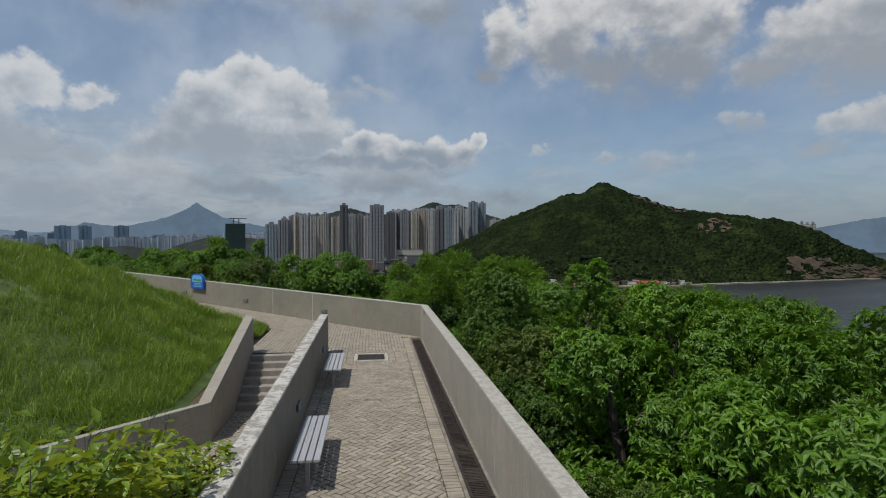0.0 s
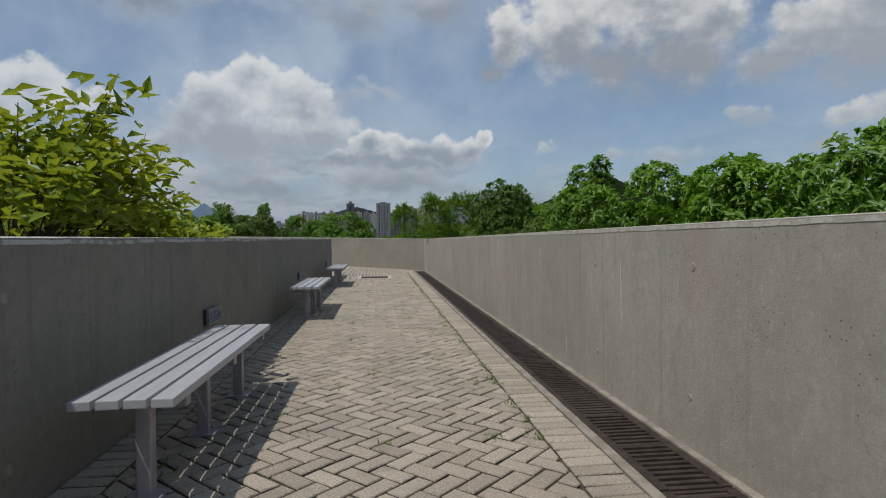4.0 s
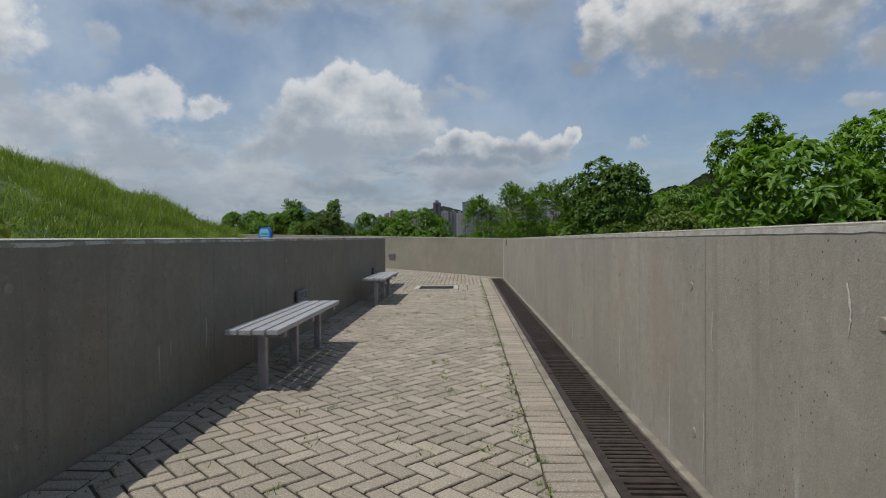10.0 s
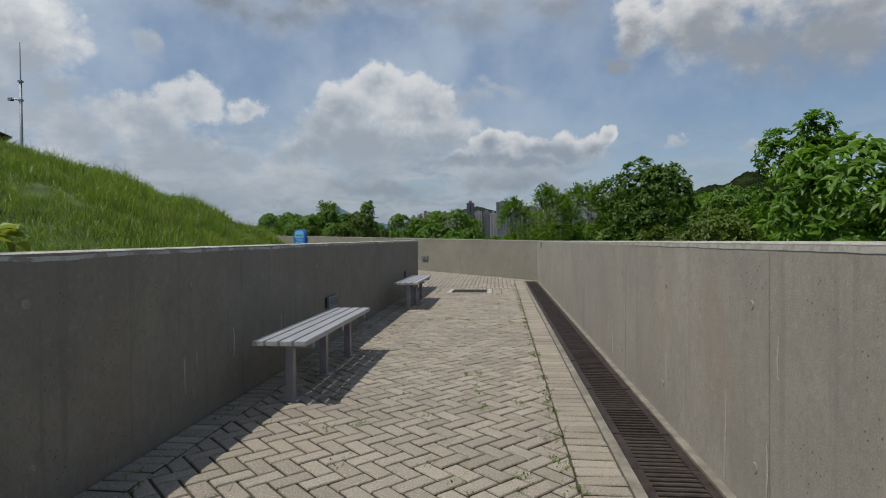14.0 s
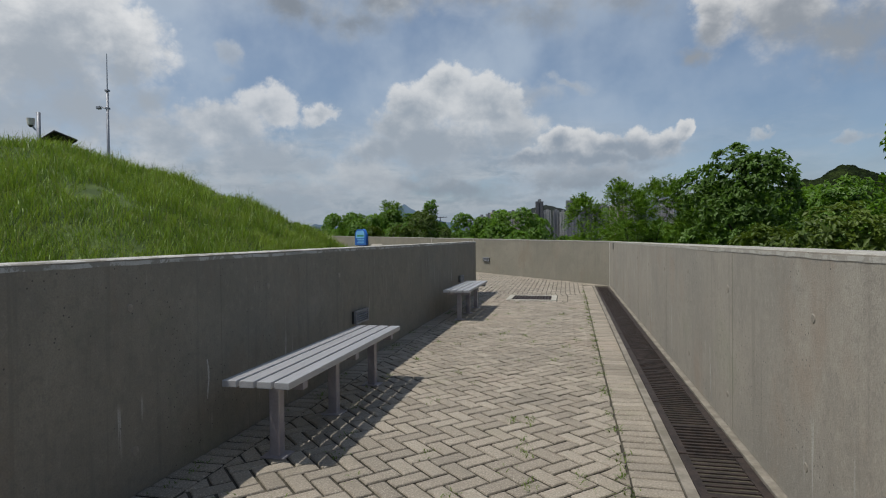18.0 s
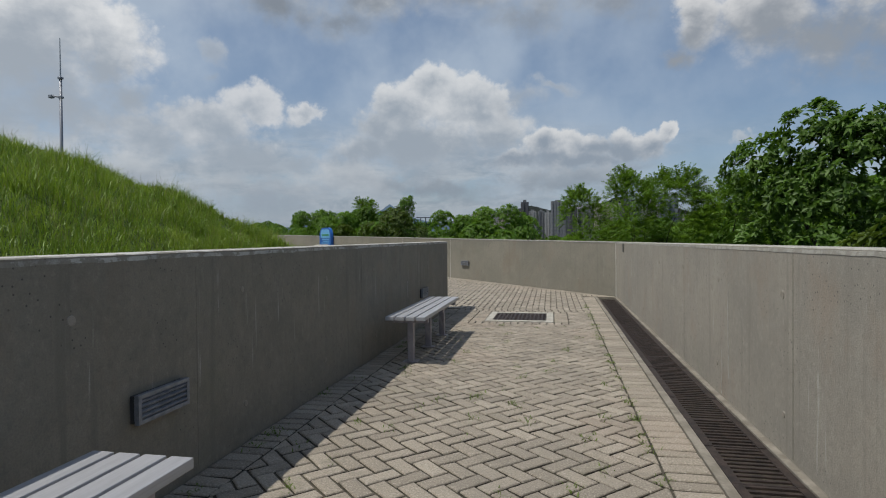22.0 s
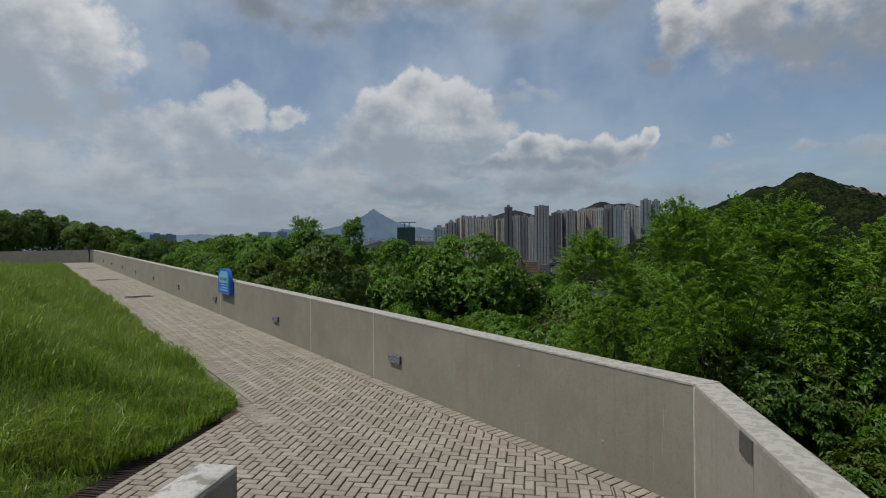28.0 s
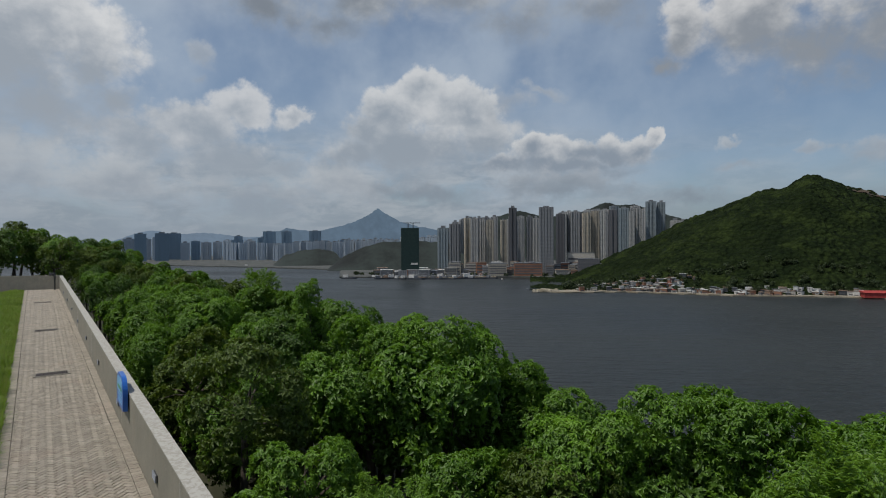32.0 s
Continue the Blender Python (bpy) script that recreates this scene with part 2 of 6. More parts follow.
def concrete(base, warm, k=1.0):
    def fn(t, b, co):
        co = world_xyz(t)
        big = t.noise(co, 0.9, 5.0, 0.6, 0.4)
        cloud = t.noise(t.scaled(co, (1.0, 1.0, 0.8)), 3.6, 7.0, 0.68, 0.4)
        mottle = t.noise(t.scaled(co, (1.0, 1.0, 0.8)), 30.0, 5.0, 0.66, 0.2)
        grain = t.noise(co, 120.0, 3.0, 0.7)
        p = t.add("ShaderNodeSeparateXYZ", ("Vector", co))
        run_x = t.math("SUBTRACT", p.outputs[1], t.math("MULTIPLY", p.outputs[0], 0.7))
        run = t.add("ShaderNodeCombineXYZ", ("X", run_x), ("Y", p.outputs[2])).outputs[0]
        col = t.mix(t.step(big, 0.30, 0.70), rgb([c * 0.86 for c in base]), rgb(warm))
        col = t.mix(t.math("MULTIPLY", t.step(cloud, 0.48, 0.66), 0.42 * k), col, rgb([c * 0.68 for c in base]))
        col = t.mix(t.math("MULTIPLY", t.step(cloud, 0.46, 0.32), 0.40 * k), col, rgb([min(1, c * 1.28) for c in base]))
        col = t.mix(t.math("MULTIPLY", t.step(mottle, 0.53, 0.64), 0.46 * k), col, rgb([c * 0.66 for c in base]))
        col = t.mix(t.math("MULTIPLY", t.step(mottle, 0.45, 0.34), 0.42 * k), col, rgb([min(1, c * 1.3) for c in base]))
        # panels of the formwork, each cast a little lighter or darker, with dark water marks and pale lime runs down them
        panel = t.add("ShaderNodeTexWhiteNoise")
        panel.noise_dimensions = "1D"
        t.put(panel.inputs["W"], t.math("FLOOR", t.math("DIVIDE", run_x, 1.22)))
        col = t.mix(t.math("MULTIPLY", panel.outputs[0], 0.26 * k), col, rgb([c * 0.74 for c in base]))
        streak = t.noise(t.scaled(run, (14.0, 0.45, 1.0)), 1.0, 5.0, 0.62)
        col = t.mix(t.math("MULTIPLY", t.step(streak, 0.54, 0.68), 0.46 * k), col, rgb([c * 0.62 for c in base]))
        lime = t.noise(t.scaled(run, (24.0, 0.9, 1.0)), 1.0, 3.0, 0.6)
        lime = t.math("MULTIPLY", t.step(lime, 0.63, 0.70), t.step(t.noise(t.scaled(run, (0.9, 2.2, 1.0)), 1.0, 3.0), 0.48, 0.60))
        col = t.mix(t.math("MULTIPLY", lime, 0.62 * k), col, (0.52, 0.51, 0.47, 1))
        rust = t.math("MULTIPLY", t.step(t.noise(t.scaled(co, (1.0, 1.0, 0.5)), 2.0, 6.0, 0.68), 0.52, 0.70), 0.55)
        col = t.mix(rust, col, rgb([base[0] * 0.92, base[1] * 0.78, base[2] * 0.70]))
        algae = t.math("MULTIPLY", t.step(t.noise(co, 1.4, 5.0, 0.65), 0.58, 0.74), 0.30)
        col = t.mix(algae, col, rgb([base[0] * 0.72, base[1] * 0.82, base[2] * 0.66]))
        col = t.mix(t.step(grain, 0.35, 0.75, 0.0, 0.48), col, rgb([c * 0.6 for c in base]))
        if k > 0.5:
            v = t.add("ShaderNodeTexVoronoi", ("Vector", run), ("Scale", 17.0), ("Randomness", 1.0))
            v.voronoi_dimensions = "2D"
            hole = t.math("MULTIPLY", t.step(v.outputs["Distance"], 0.045, 0.08, 1.0, 0.0), t.step(t.noise(co, 3.0, 2.0), 0.54, 0.60))
            col = t.mix(t.math("MULTIPLY", hole, 0.8), col, (0.05, 0.048, 0.045, 1))
        t.put(b.inputs["Base Color"], col)
        bump(t, b, t.math("ADD", grain, mottle), 0.4, 0.005)
    return fn


material("concrete", concrete((0.245, 0.227, 0.186), (0.272, 0.243, 0.193)), 0.88)
material("concrete_pale", concrete((0.345, 0.322, 0.273), (0.374, 0.339, 0.280), 0.95), 0.88)
material("concrete_smooth", concrete((0.250, 0.235, 0.191), (0.280, 0.258, 0.209), 0.6), 0.88)


def coping(t, b, co):
    co = world_xyz(t)
    flake = t.noise(co, 13.0, 6.0, 0.68, 0.4)
    mold = t.noise(co, 7.0, 5.0, 0.7)
    col = t.mix(t.step(flake, 0.44, 0.54), (0.30, 0.285, 0.245, 1), (0.39, 0.375, 0.335, 1))
    col = t.mix(t.math("MULTIPLY", t.step(mold, 0.56, 0.70), 0.25), col, (0.20, 0.19, 0.165, 1))
    t.put(b.inputs["Base Color"], col)
    bump(t, b, flake, 0.5, 0.01)


material("coping", coping, 0.85)


def coping_flaky(t, b, co):
    co = world_xyz(t)
    flake = t.noise(co, 5.5, 7.0, 0.7, 0.5)
    mold = t.noise(co, 3.0, 6.0, 0.7)
    col = t.mix(t.step(flake, 0.45, 0.50), (0.265, 0.25, 0.215, 1), (0.48, 0.47, 0.435, 1))
    col = t.mix(t.math("MULTIPLY", t.step(mold, 0.50, 0.64), 0.55), col, (0.19, 0.18, 0.15, 1))
    col = t.mix(t.step(t.noise(co, 60.0, 3.0, 0.7), 0.5, 0.7, 0.0, 0.4), col, (0.2, 0.19, 0.16, 1))
    t.put(b.inputs["Base Color"], col)
    bump(t, b, flake, 0.7, 0.012)


material("coping_flaky", coping_flaky, 0.9)


def pavers(t, b, co):
    co = world_xyz(t)
    r = t.math("FRACT", t.math("ADD", t.add("ShaderNodeNewGeometry").outputs["Random Per Island"], t.add("ShaderNodeObjectInfo").outputs["Random"]))
    speck = t.noise(co, 105.0, 2.0, 0.6)
    patch = t.noise(co, 1.1, 4.0, 0.6)
    ramp = t.add("ShaderNodeValToRGB")
    t.put(ramp.inputs[0], r)
    el = ramp.color_ramp.elements
    el[0].color, el[1].color = (0.245, 0.214, 0.170, 1), (0.355, 0.314, 0.252, 1)
    e = el.new(0.5)
    e.color = (0.300, 0.262, 0.208, 1)
    fine = t.noise(co, 230.0, 2.0, 0.6)
    col = t.mix(t.step(speck, 0.50, 0.64, 0.0, 0.42), ramp.outputs[0], (0.12, 0.105, 0.085, 1))
    col = t.mix(t.math("MULTIPLY", t.step(speck, 0.45, 0.34), 0.45), col, (0.52, 0.48, 0.42, 1))
    col = t.mix(t.math("MULTIPLY", t.step(fine, 0.60, 0.72), 0.35), col, (0.09, 0.08, 0.066, 1))
    col = t.mix(t.math("MULTIPLY", t.step(patch, 0.46, 0.70), 0.42), col, (0.19, 0.172, 0.142, 1))
    grime = t.noise(co, 5.0, 5.0, 0.65)
    col = t.mix(t.math("MULTIPLY", t.step(grime, 0.54, 0.72), 0.42), col, (0.15, 0.138, 0.108, 1))
    red = t.step(t.noise(co, 0.7, 2.0), 0.56, 0.7)
    col = t.mix(t.math("MULTIPLY", red, 0.14), col, (0.36, 0.26, 0.20, 1))
    moss = t.step(t.noise(co, 1.7, 4.0, 0.65), 0.58, 0.72)
    col = t.mix(t.math("MULTIPLY", moss, 0.18), col, (0.20, 0.215, 0.12, 1))
    t.put(b.inputs["Base Color"], col)
    bump(t, b, t.math("ADD", speck, fine), 0.6, 0.004)


material("paver", pavers, 0.92)


def two_tone(a, c, scale, lo=0.35, hi=0.65, bumpy=0.2, stretch=(1, 1, 1), detail=5.0):
    def fn(t, b, co):
        co = t.scaled(world_xyz(t), stretch)
        n = t.noise(co, scale, detail, 0.62)
        f = t.noise(co, scale * 7.3, 3.0, 0.6)
        col = t.mix(t.step(n, lo, hi), rgb(a), rgb(c))
        col = t.mix(t.step(f, 0.3, 0.8, 0.0, 0.3), col, rgb([x * 0.6 for x in a]))
        t.put(b.inputs["Base Color"], col)
        bump(t, b, t.math("ADD", n, f), bumpy, 0.01)
    return fn


material("joint_sand", two_tone((0.046, 0.041, 0.031), (0.095, 0.085, 0.060), 9.0), 0.95)
material("stair_concrete", two_tone((0.24, 0.215, 0.185), (0.31, 0.285, 0.25), 4.0), 0.9)
material("kerb", two_tone((0.165, 0.148, 0.118), (0.27, 0.245, 0.205), 7.0), 0.9)
material("white_paint", two_tone((0.33, 0.31, 0.25), (0.50, 0.48, 0.43), 6.0, bumpy=0.5), 0.8)
material("iron", two_tone((0.030, 0.024, 0.022), (0.065, 0.047, 0.040), 14.0), 0.6, Metallic=0.35)
# near-black that puts the shade inside drains and keyholes into the colour
material("shade_black", two_tone((0.008, 0.008, 0.008), (0.015, 0.013, 0.012), 5.0), 0.95)
material("slat_grey", two_tone((0.40, 0.405, 0.425), (0.45, 0.455, 0.475), 2.5, bumpy=0.03, stretch=(8, 0.6, 8)), 0.42, Metallic=0.25)
material("leg_grey", two_tone((0.30, 0.275, 0.30), (0.35, 0.33, 0.345), 6.0, bumpy=0.05), 0.45, Metallic=0.3)
material("lamp_grey", two_tone((0.20, 0.215, 0.245), (0.29, 0.305, 0.335), 20.0), 0.5, Metallic=0.4)
material("lamp_dark", two_tone((0.03, 0.03, 0.032), (0.05, 0.05, 0.05), 20.0), 0.6)
material("lime_white", two_tone((0.40, 0.385, 0.345), (0.54, 0.53, 0.49), 25.0), 0.9)
material("plate_grey", two_tone((0.085, 0.082, 0.072), (0.12, 0.115, 0.10), 18.0), 0.6, Metallic=0.2)
material("sealant", two_tone((0.52, 0.50, 0.46), (0.60, 0.58, 0.54), 12.0), 0.8)
material("tie_plug", two_tone((0.25, 0.225, 0.185), (0.33, 0.30, 0.25), 30.0), 0.9)
material("sign_blue", two_tone((0.012, 0.10, 0.40), (0.018, 0.13, 0.48), 3.0, bumpy=0.02), 0.35)
material("sign_pale", two_tone((0.15, 0.42, 0.72), (0.2, 0.48, 0.76), 4.0, bumpy=0.02), 0.4)
material("sign_green", two_tone((0.04, 0.24, 0.12), (0.06, 0.30, 0.16), 4.0, bumpy=0.02), 0.4)
material("steel", two_tone((0.30, 0.31, 0.32), (0.40, 0.41, 0.42), 8.0, bumpy=0.05), 0.4, Metallic=0.6)
material("hut_roof", two_tone((0.022, 0.022, 0.023), (0.038, 0.037, 0.036), 4.0), 0.8, Specular_IOR_Level=0.15)
material("soil", two_tone((0.055, 0.038, 0.024), (0.10, 0.07, 0.045), 3.0), 0.95)
material("mound_ground", two_tone((0.040, 0.070, 0.013), (0.085, 0.130, 0.026), 2.2), 0.95)
material("slope_ground", two_tone((0.022, 0.028, 0.010), (0.05, 0.045, 0.022), 0.8), 0.95)
material("bark", two_tone((0.030, 0.023, 0.017), (0.075, 0.060, 0.045), 9.0, bumpy=0.6, stretch=(1, 1, 0.25)), 0.9)


def leafy(dark, light, tip, gloss=0.45, through=0.24):
    """Leaves that let some light through, each a little different."""
    def fn(t, b, co):
        g = t.add("ShaderNodeNewGeometry")
        own = t.add("ShaderNodeObjectInfo").outputs["Random"]
        r = t.math("ADD", t.math("MULTIPLY", g.outputs["Random Per Island"], 0.7), t.math("MULTIPLY", own, 0.3))
        n = t.noise(g.outputs["Position"], 1.3, 3.0, 0.6)
        col = t.mix(r, rgb([dark[0] * 1.12, dark[1], dark[2] * 0.9]), rgb([light[0] * 1.12, light[1], light[2] * 0.9]))
        col = t.mix(t.math("MULTIPLY", t.step(n, 0.45, 0.75), t.step(own, 0.1, 1.0, 0.35, 0.95)), col, rgb(tip))
        t.put(b.inputs["Base Color"], col)
        tr = t.add("ShaderNodeBsdfTranslucent")
        t.put(tr.inputs[0], t.mix(0.5, col, rgb(tip)))
        ms = t.add("ShaderNodeMixShader", ("Fac", through))
        t.tree.links.new(b.outputs[0], ms.inputs[1])
        t.tree.links.new(tr.outputs[0], ms.inputs[2])
        t.tree.links.new(ms.outputs[0], t.tree.nodes["Material Output"].inputs[0])
    return fn


material("leaf_mid", leafy((0.040, 0.108, 0.010), (0.112, 0.258, 0.018), (0.19, 0.36, 0.024), through=0.38), 0.5)
material("leaf_dark", leafy((0.030, 0.082, 0.011), (0.076, 0.170, 0.017), (0.120, 0.235, 0.022), through=0.36), 0.55)
material("leaf_olive", leafy((0.036, 0.076, 0.009), (0.086, 0.150, 0.015), (0.145, 0.215, 0.022), through=0.34), 0.58)
material("leaf_yellow", leafy((0.05, 0.125, 0.014), (0.19, 0.33, 0.026), (0.50, 0.50, 0.03), through=0.38), 0.4)
material("leaf_feather", leafy((0.056, 0.140, 0.012), (0.130, 0.275, 0.022), (0.21, 0.36, 0.03), through=0.40), 0.5)
material("leaf_shore", leafy((0.012, 0.028, 0.008), (0.030, 0.055, 0.012), (0.042, 0.068, 0.014), through=0.12), 0.7)
material("weed", leafy((0.06, 0.115, 0.016), (0.12, 0.20, 0.028), (0.17, 0.23, 0.04)), 0.6)
material("grass", leafy((0.045, 0.115, 0.010), (0.205, 0.370, 0.024), (0.28, 0.37, 0.045), through=0.36), 0.5)
material("grass_straw", leafy((0.17, 0.20, 0.06), (0.30, 0.31, 0.11), (0.25, 0.27, 0.08)), 0.6)


def sea(t, b, co):
    co = world_xyz(t)
    swell = t.noise(t.scaled(co, (0.05, 0.11, 1)), 1.0, 4.0, 0.6)
    patch = t.noise(t.scaled(co, (0.0016, 0.006, 1)), 1.0, 4.0, 0.6)
    t.put(b.inputs["Base Color"], t.mix(t.step(patch, 0.35, 0.7), (0.017, 0.020, 0.019, 1), (0.027, 0.031, 0.029, 1)))
    t.put(b.inputs["Roughness"], t.step(patch, 0.3, 0.7, 0.32, 0.45))
    bump(t, b, swell, 1.0, 3.0)


material("sea", sea, 0.4, IOR=1.33, Specular_IOR_Level=0.40)


def woods(a, c, scale, rock=None):
    def fn(t, b, co):
        co = world_xyz(t)
        n = t.noise(co, scale, 6.0, 0.7)
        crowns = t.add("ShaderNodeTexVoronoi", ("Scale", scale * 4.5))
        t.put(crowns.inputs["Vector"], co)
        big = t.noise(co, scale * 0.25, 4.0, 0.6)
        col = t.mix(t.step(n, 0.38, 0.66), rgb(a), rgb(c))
        # shade in the gaps between crowns is painted in as a darker colour
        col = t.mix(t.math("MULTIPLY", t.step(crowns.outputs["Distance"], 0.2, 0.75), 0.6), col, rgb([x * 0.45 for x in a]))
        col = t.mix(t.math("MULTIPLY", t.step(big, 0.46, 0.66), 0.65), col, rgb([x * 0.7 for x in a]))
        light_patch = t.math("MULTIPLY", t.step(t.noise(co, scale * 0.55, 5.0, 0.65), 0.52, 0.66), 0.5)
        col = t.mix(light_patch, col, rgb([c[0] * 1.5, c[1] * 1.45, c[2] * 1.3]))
        if rock:
            low = t.add("ShaderNodeSeparateXYZ", ("Vector", co)).outputs[2]
            bare = t.math("MULTIPLY", t.step(t.noise(co, scale * 0.5, 5.0, 0.7), 0.60, 0.66), t.step(t.math("ADD", low, 25.0), -25.0, 0.0, 1.0, 0.25))
            col = t.mix(t.math("MULTIPLY", bare, 0.85), col, rgb(rock))
        t.put(b.inputs["Base Color"], col)
        bump(t, b, t.math("ADD", n, crowns.outputs["Distance"]), 0.85, 9.0)
    return fn


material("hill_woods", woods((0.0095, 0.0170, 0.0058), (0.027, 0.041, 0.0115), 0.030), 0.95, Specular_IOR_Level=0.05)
material("far_woods", woods((0.05, 0.075, 0.075), (0.075, 0.10, 0.095), 0.02), 0.95, Specular_IOR_Level=0.05)
material("shore", two_tone((0.20, 0.17, 0.12), (0.30, 0.27, 0.21), 0.05), 0.95)
material("city_ground", two_tone((0.035, 0.042, 0.038), (0.10, 0.10, 0.092), 0.03), 0.95)


# Backdrop colour is emitted, not lit; the blue tints hold the distance's haze.
def distance_glow(c, contrast=0.14):
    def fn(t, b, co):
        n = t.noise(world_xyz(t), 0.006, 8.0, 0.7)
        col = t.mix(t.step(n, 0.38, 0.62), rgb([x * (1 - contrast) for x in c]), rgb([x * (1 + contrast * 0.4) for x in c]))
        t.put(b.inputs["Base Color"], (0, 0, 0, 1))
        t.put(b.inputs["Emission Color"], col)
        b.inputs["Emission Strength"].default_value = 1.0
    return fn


# haze painted as blue in the two far tones; the near one glows dark green
material("far_range", distance_glow((0.105, 0.160, 0.225)), 1.0)
material("farther_range", distance_glow((0.150, 0.210, 0.285)), 1.0)
material("near_range", distance_glow((0.024, 0.033, 0.030), 0.6), 1.0)


def facade(wall, floor_h=3.0, glass=0.62):
    """Floors of windows in bands, on towers that are too far off to show single panes."""
    def fn(t, b, co):
        p = t.add("ShaderNodeSeparateXYZ", ("Vector", world_xyz(t)))
        r = t.add("ShaderNodeObjectInfo").outputs["Random"]
        band = t.math("FRACT", t.math("DIVIDE", p.outputs[2], floor_h))
        col_ = t.math("FRACT", t.math("DIVIDE", t.math("ADD", p.outputs[0], t.math("MULTIPLY", p.outputs[1], 0.6)), 4.2))
        win = t.math("MULTIPLY", t.step(band, 0.30, 0.36), t.step(col_, 0.34, 0.40))
        c = t.mix(r, rgb([x * 0.78 for x in wall]), rgb([min(1, x * 1.12) for x in wall]))
        c = t.mix(t.math("MULTIPLY", win, glass), c, (0.06, 0.075, 0.09, 1))
        t.put(b.inputs["Base Color"], c)
    return fn


material("tower_pale", facade((0.40, 0.395, 0.38)), 0.7)
material("tower_cream", facade((0.45, 0.40, 0.32)), 0.7)
material("tower_grey", facade((0.22, 0.222, 0.228)), 0.6)
material("tower_dark", facade((0.10, 0.095, 0.10)), 0.6)
material("tower_blue", facade((0.23, 0.27, 0.29)), 0.5)
# haze is mixed into these two: paler, bluer walls and fainter windows
material("tower_far_hazed", facade((0.40, 0.45, 0.50), 3.4, 0.3), 0.8)
material("tower_far_hazed_blue", facade((0.20, 0.28, 0.35), 3.4, 0.25), 0.7)
material("netting_green", two_tone((0.010, 0.030, 0.028), (0.017, 0.042, 0.038), 0.3), 0.9)
material("brick_red", two_tone((0.22, 0.10, 0.06), (0.28, 0.14, 0.09), 0.1), 0.85)
material("roof_red", two_tone((0.30, 0.03, 0.025), (0.38, 0.05, 0.04), 0.3), 0.8)
material("roof_white", two_tone((0.50, 0.49, 0.47), (0.64, 0.63, 0.60), 0.4), 0.8)
material("roof_rust", two_tone((0.19, 0.12, 0.08), (0.27, 0.20, 0.15), 0.4), 0.85)
material("house_wall", two_tone((0.34, 0.32, 0.28), (0.45, 0.43, 0.39), 0.4), 0.85)
material("hull", two_tone((0.03, 0.035, 0.045), (0.06, 0.065, 0.075), 0.2), 0.6)
material("rock_scar", two_tone((0.035, 0.030, 0.018), (0.105, 0.068, 0.042), 0.06), 0.95)

# ---- mesh helpers ----
def mesh_of(name, verts, faces, mat, smooth=False):
    me = bpy.data.meshes.new(name)
    me.from_pydata([tuple(v) for v in verts], [], faces)
    me.materials.append(MATS[mat])
    if smooth:
        me.polygons.foreach_set("use_smooth", [True] * len(me.polygons))
    me.update()
    return me


def part(name, bm, mat, parent=None, label="", smooth=False):
    """Links a bmesh as ONE mesh object, under a thing or a part where one is given."""
    me = bpy.data.meshes.new(name)
    bm.to_mesh(me)
    bm.free()
    me.materials.append(MATS[mat])
    if smooth:
        me.polygons.foreach_set("use_smooth", [True] * len(me.polygons))
    ob = new(name, me)
    if parent is not None:
        ob.parent = parent
    return tagged(ob, label)


def block(x0, y0, z0, x1, y1, z1, bevel=0.0, bm=None):
    """A box between two corners, with rounded edges; more boxes may go into the same bmesh."""
    one = bmesh.new()
    bmesh.ops.create_cube(one, size=1.0)
    for v in one.verts:
        v.co = Vector(((x0 + x1) / 2 + v.co.x * (x1 - x0), (y0 + y1) / 2 + v.co.y * (y1 - y0), (z0 + z1) / 2 + v.co.z * (z1 - z0)))
    if bevel:
        bmesh.ops.bevel(one, geom=one.edges[:], offset=bevel, segments=2, profile=0.6, affect="EDGES")
    if bm is None:
        return one
    tmp = bpy.data.meshes.new("tmp")
    one.to_mesh(tmp)
    one.free()
    bm.from_mesh(tmp)
    bpy.data.meshes.remove(tmp)
    return bm


def moved(bm, m):
    bmesh.ops.transform(bm, matrix=m, verts=bm.verts[:])
    return bm


def tube(points, radii, sides=8, bm=None):
    """A round limb along points, with a radius at each."""
    bm = bm or bmesh.new()
    rings = []
    for i, p in enumerate(points):
        a, b = Vector(points[max(0, i - 1)]), Vector(points[min(len(points) - 1, i + 1)])
        d = (b - a).normalized() if (b - a).length > 1e-6 else Vector((0, 0, 1))
        u = d.orthogonal().normalized()
        w = d.cross(u)
        rings.append([bm.verts.new(Vector(p) + (u * math.cos(k * 2 * math.pi / sides) + w * math.sin(k * 2 * math.pi / sides)) * radii[i]) for k in range(sides)])
    for r0, r1 in zip(rings, rings[1:]):
        for k in range(sides):
            bm.faces.new((r0[k], r0[(k + 1) % sides], r1[(k + 1) % sides], r1[k]))
    bm.faces.new(rings[0][::-1])
    bm.faces.new(rings[-1])
    return bm


def prism(outline, z0, z1, bm=None):
    """An upright prism over a plan outline (counterclockwise); z1 may be one height or one for each corner."""
    bm = bm or bmesh.new()
    n = len(outline)
    tops = z1 if isinstance(z1, (list, tuple)) else [z1] * n
    lows = z0 if isinstance(z0, (list, tuple)) else [z0] * n
    lo = [bm.verts.new((x, y, z)) for (x, y), z in zip(outline, lows)]
    hi = [bm.verts.new((x, y, z)) for (x, y), z in zip(outline, tops)]
    bm.faces.new(lo[::-1])
    bm.faces.new(hi)
    for i in range(n):
        bm.faces.new((lo[i], lo[(i + 1) % n], hi[(i + 1) % n], hi[i]))
    return bm


def structure(name, bm, mat, label, category):
    return tagged(part(name, bm, mat), label, category, kind="structure")


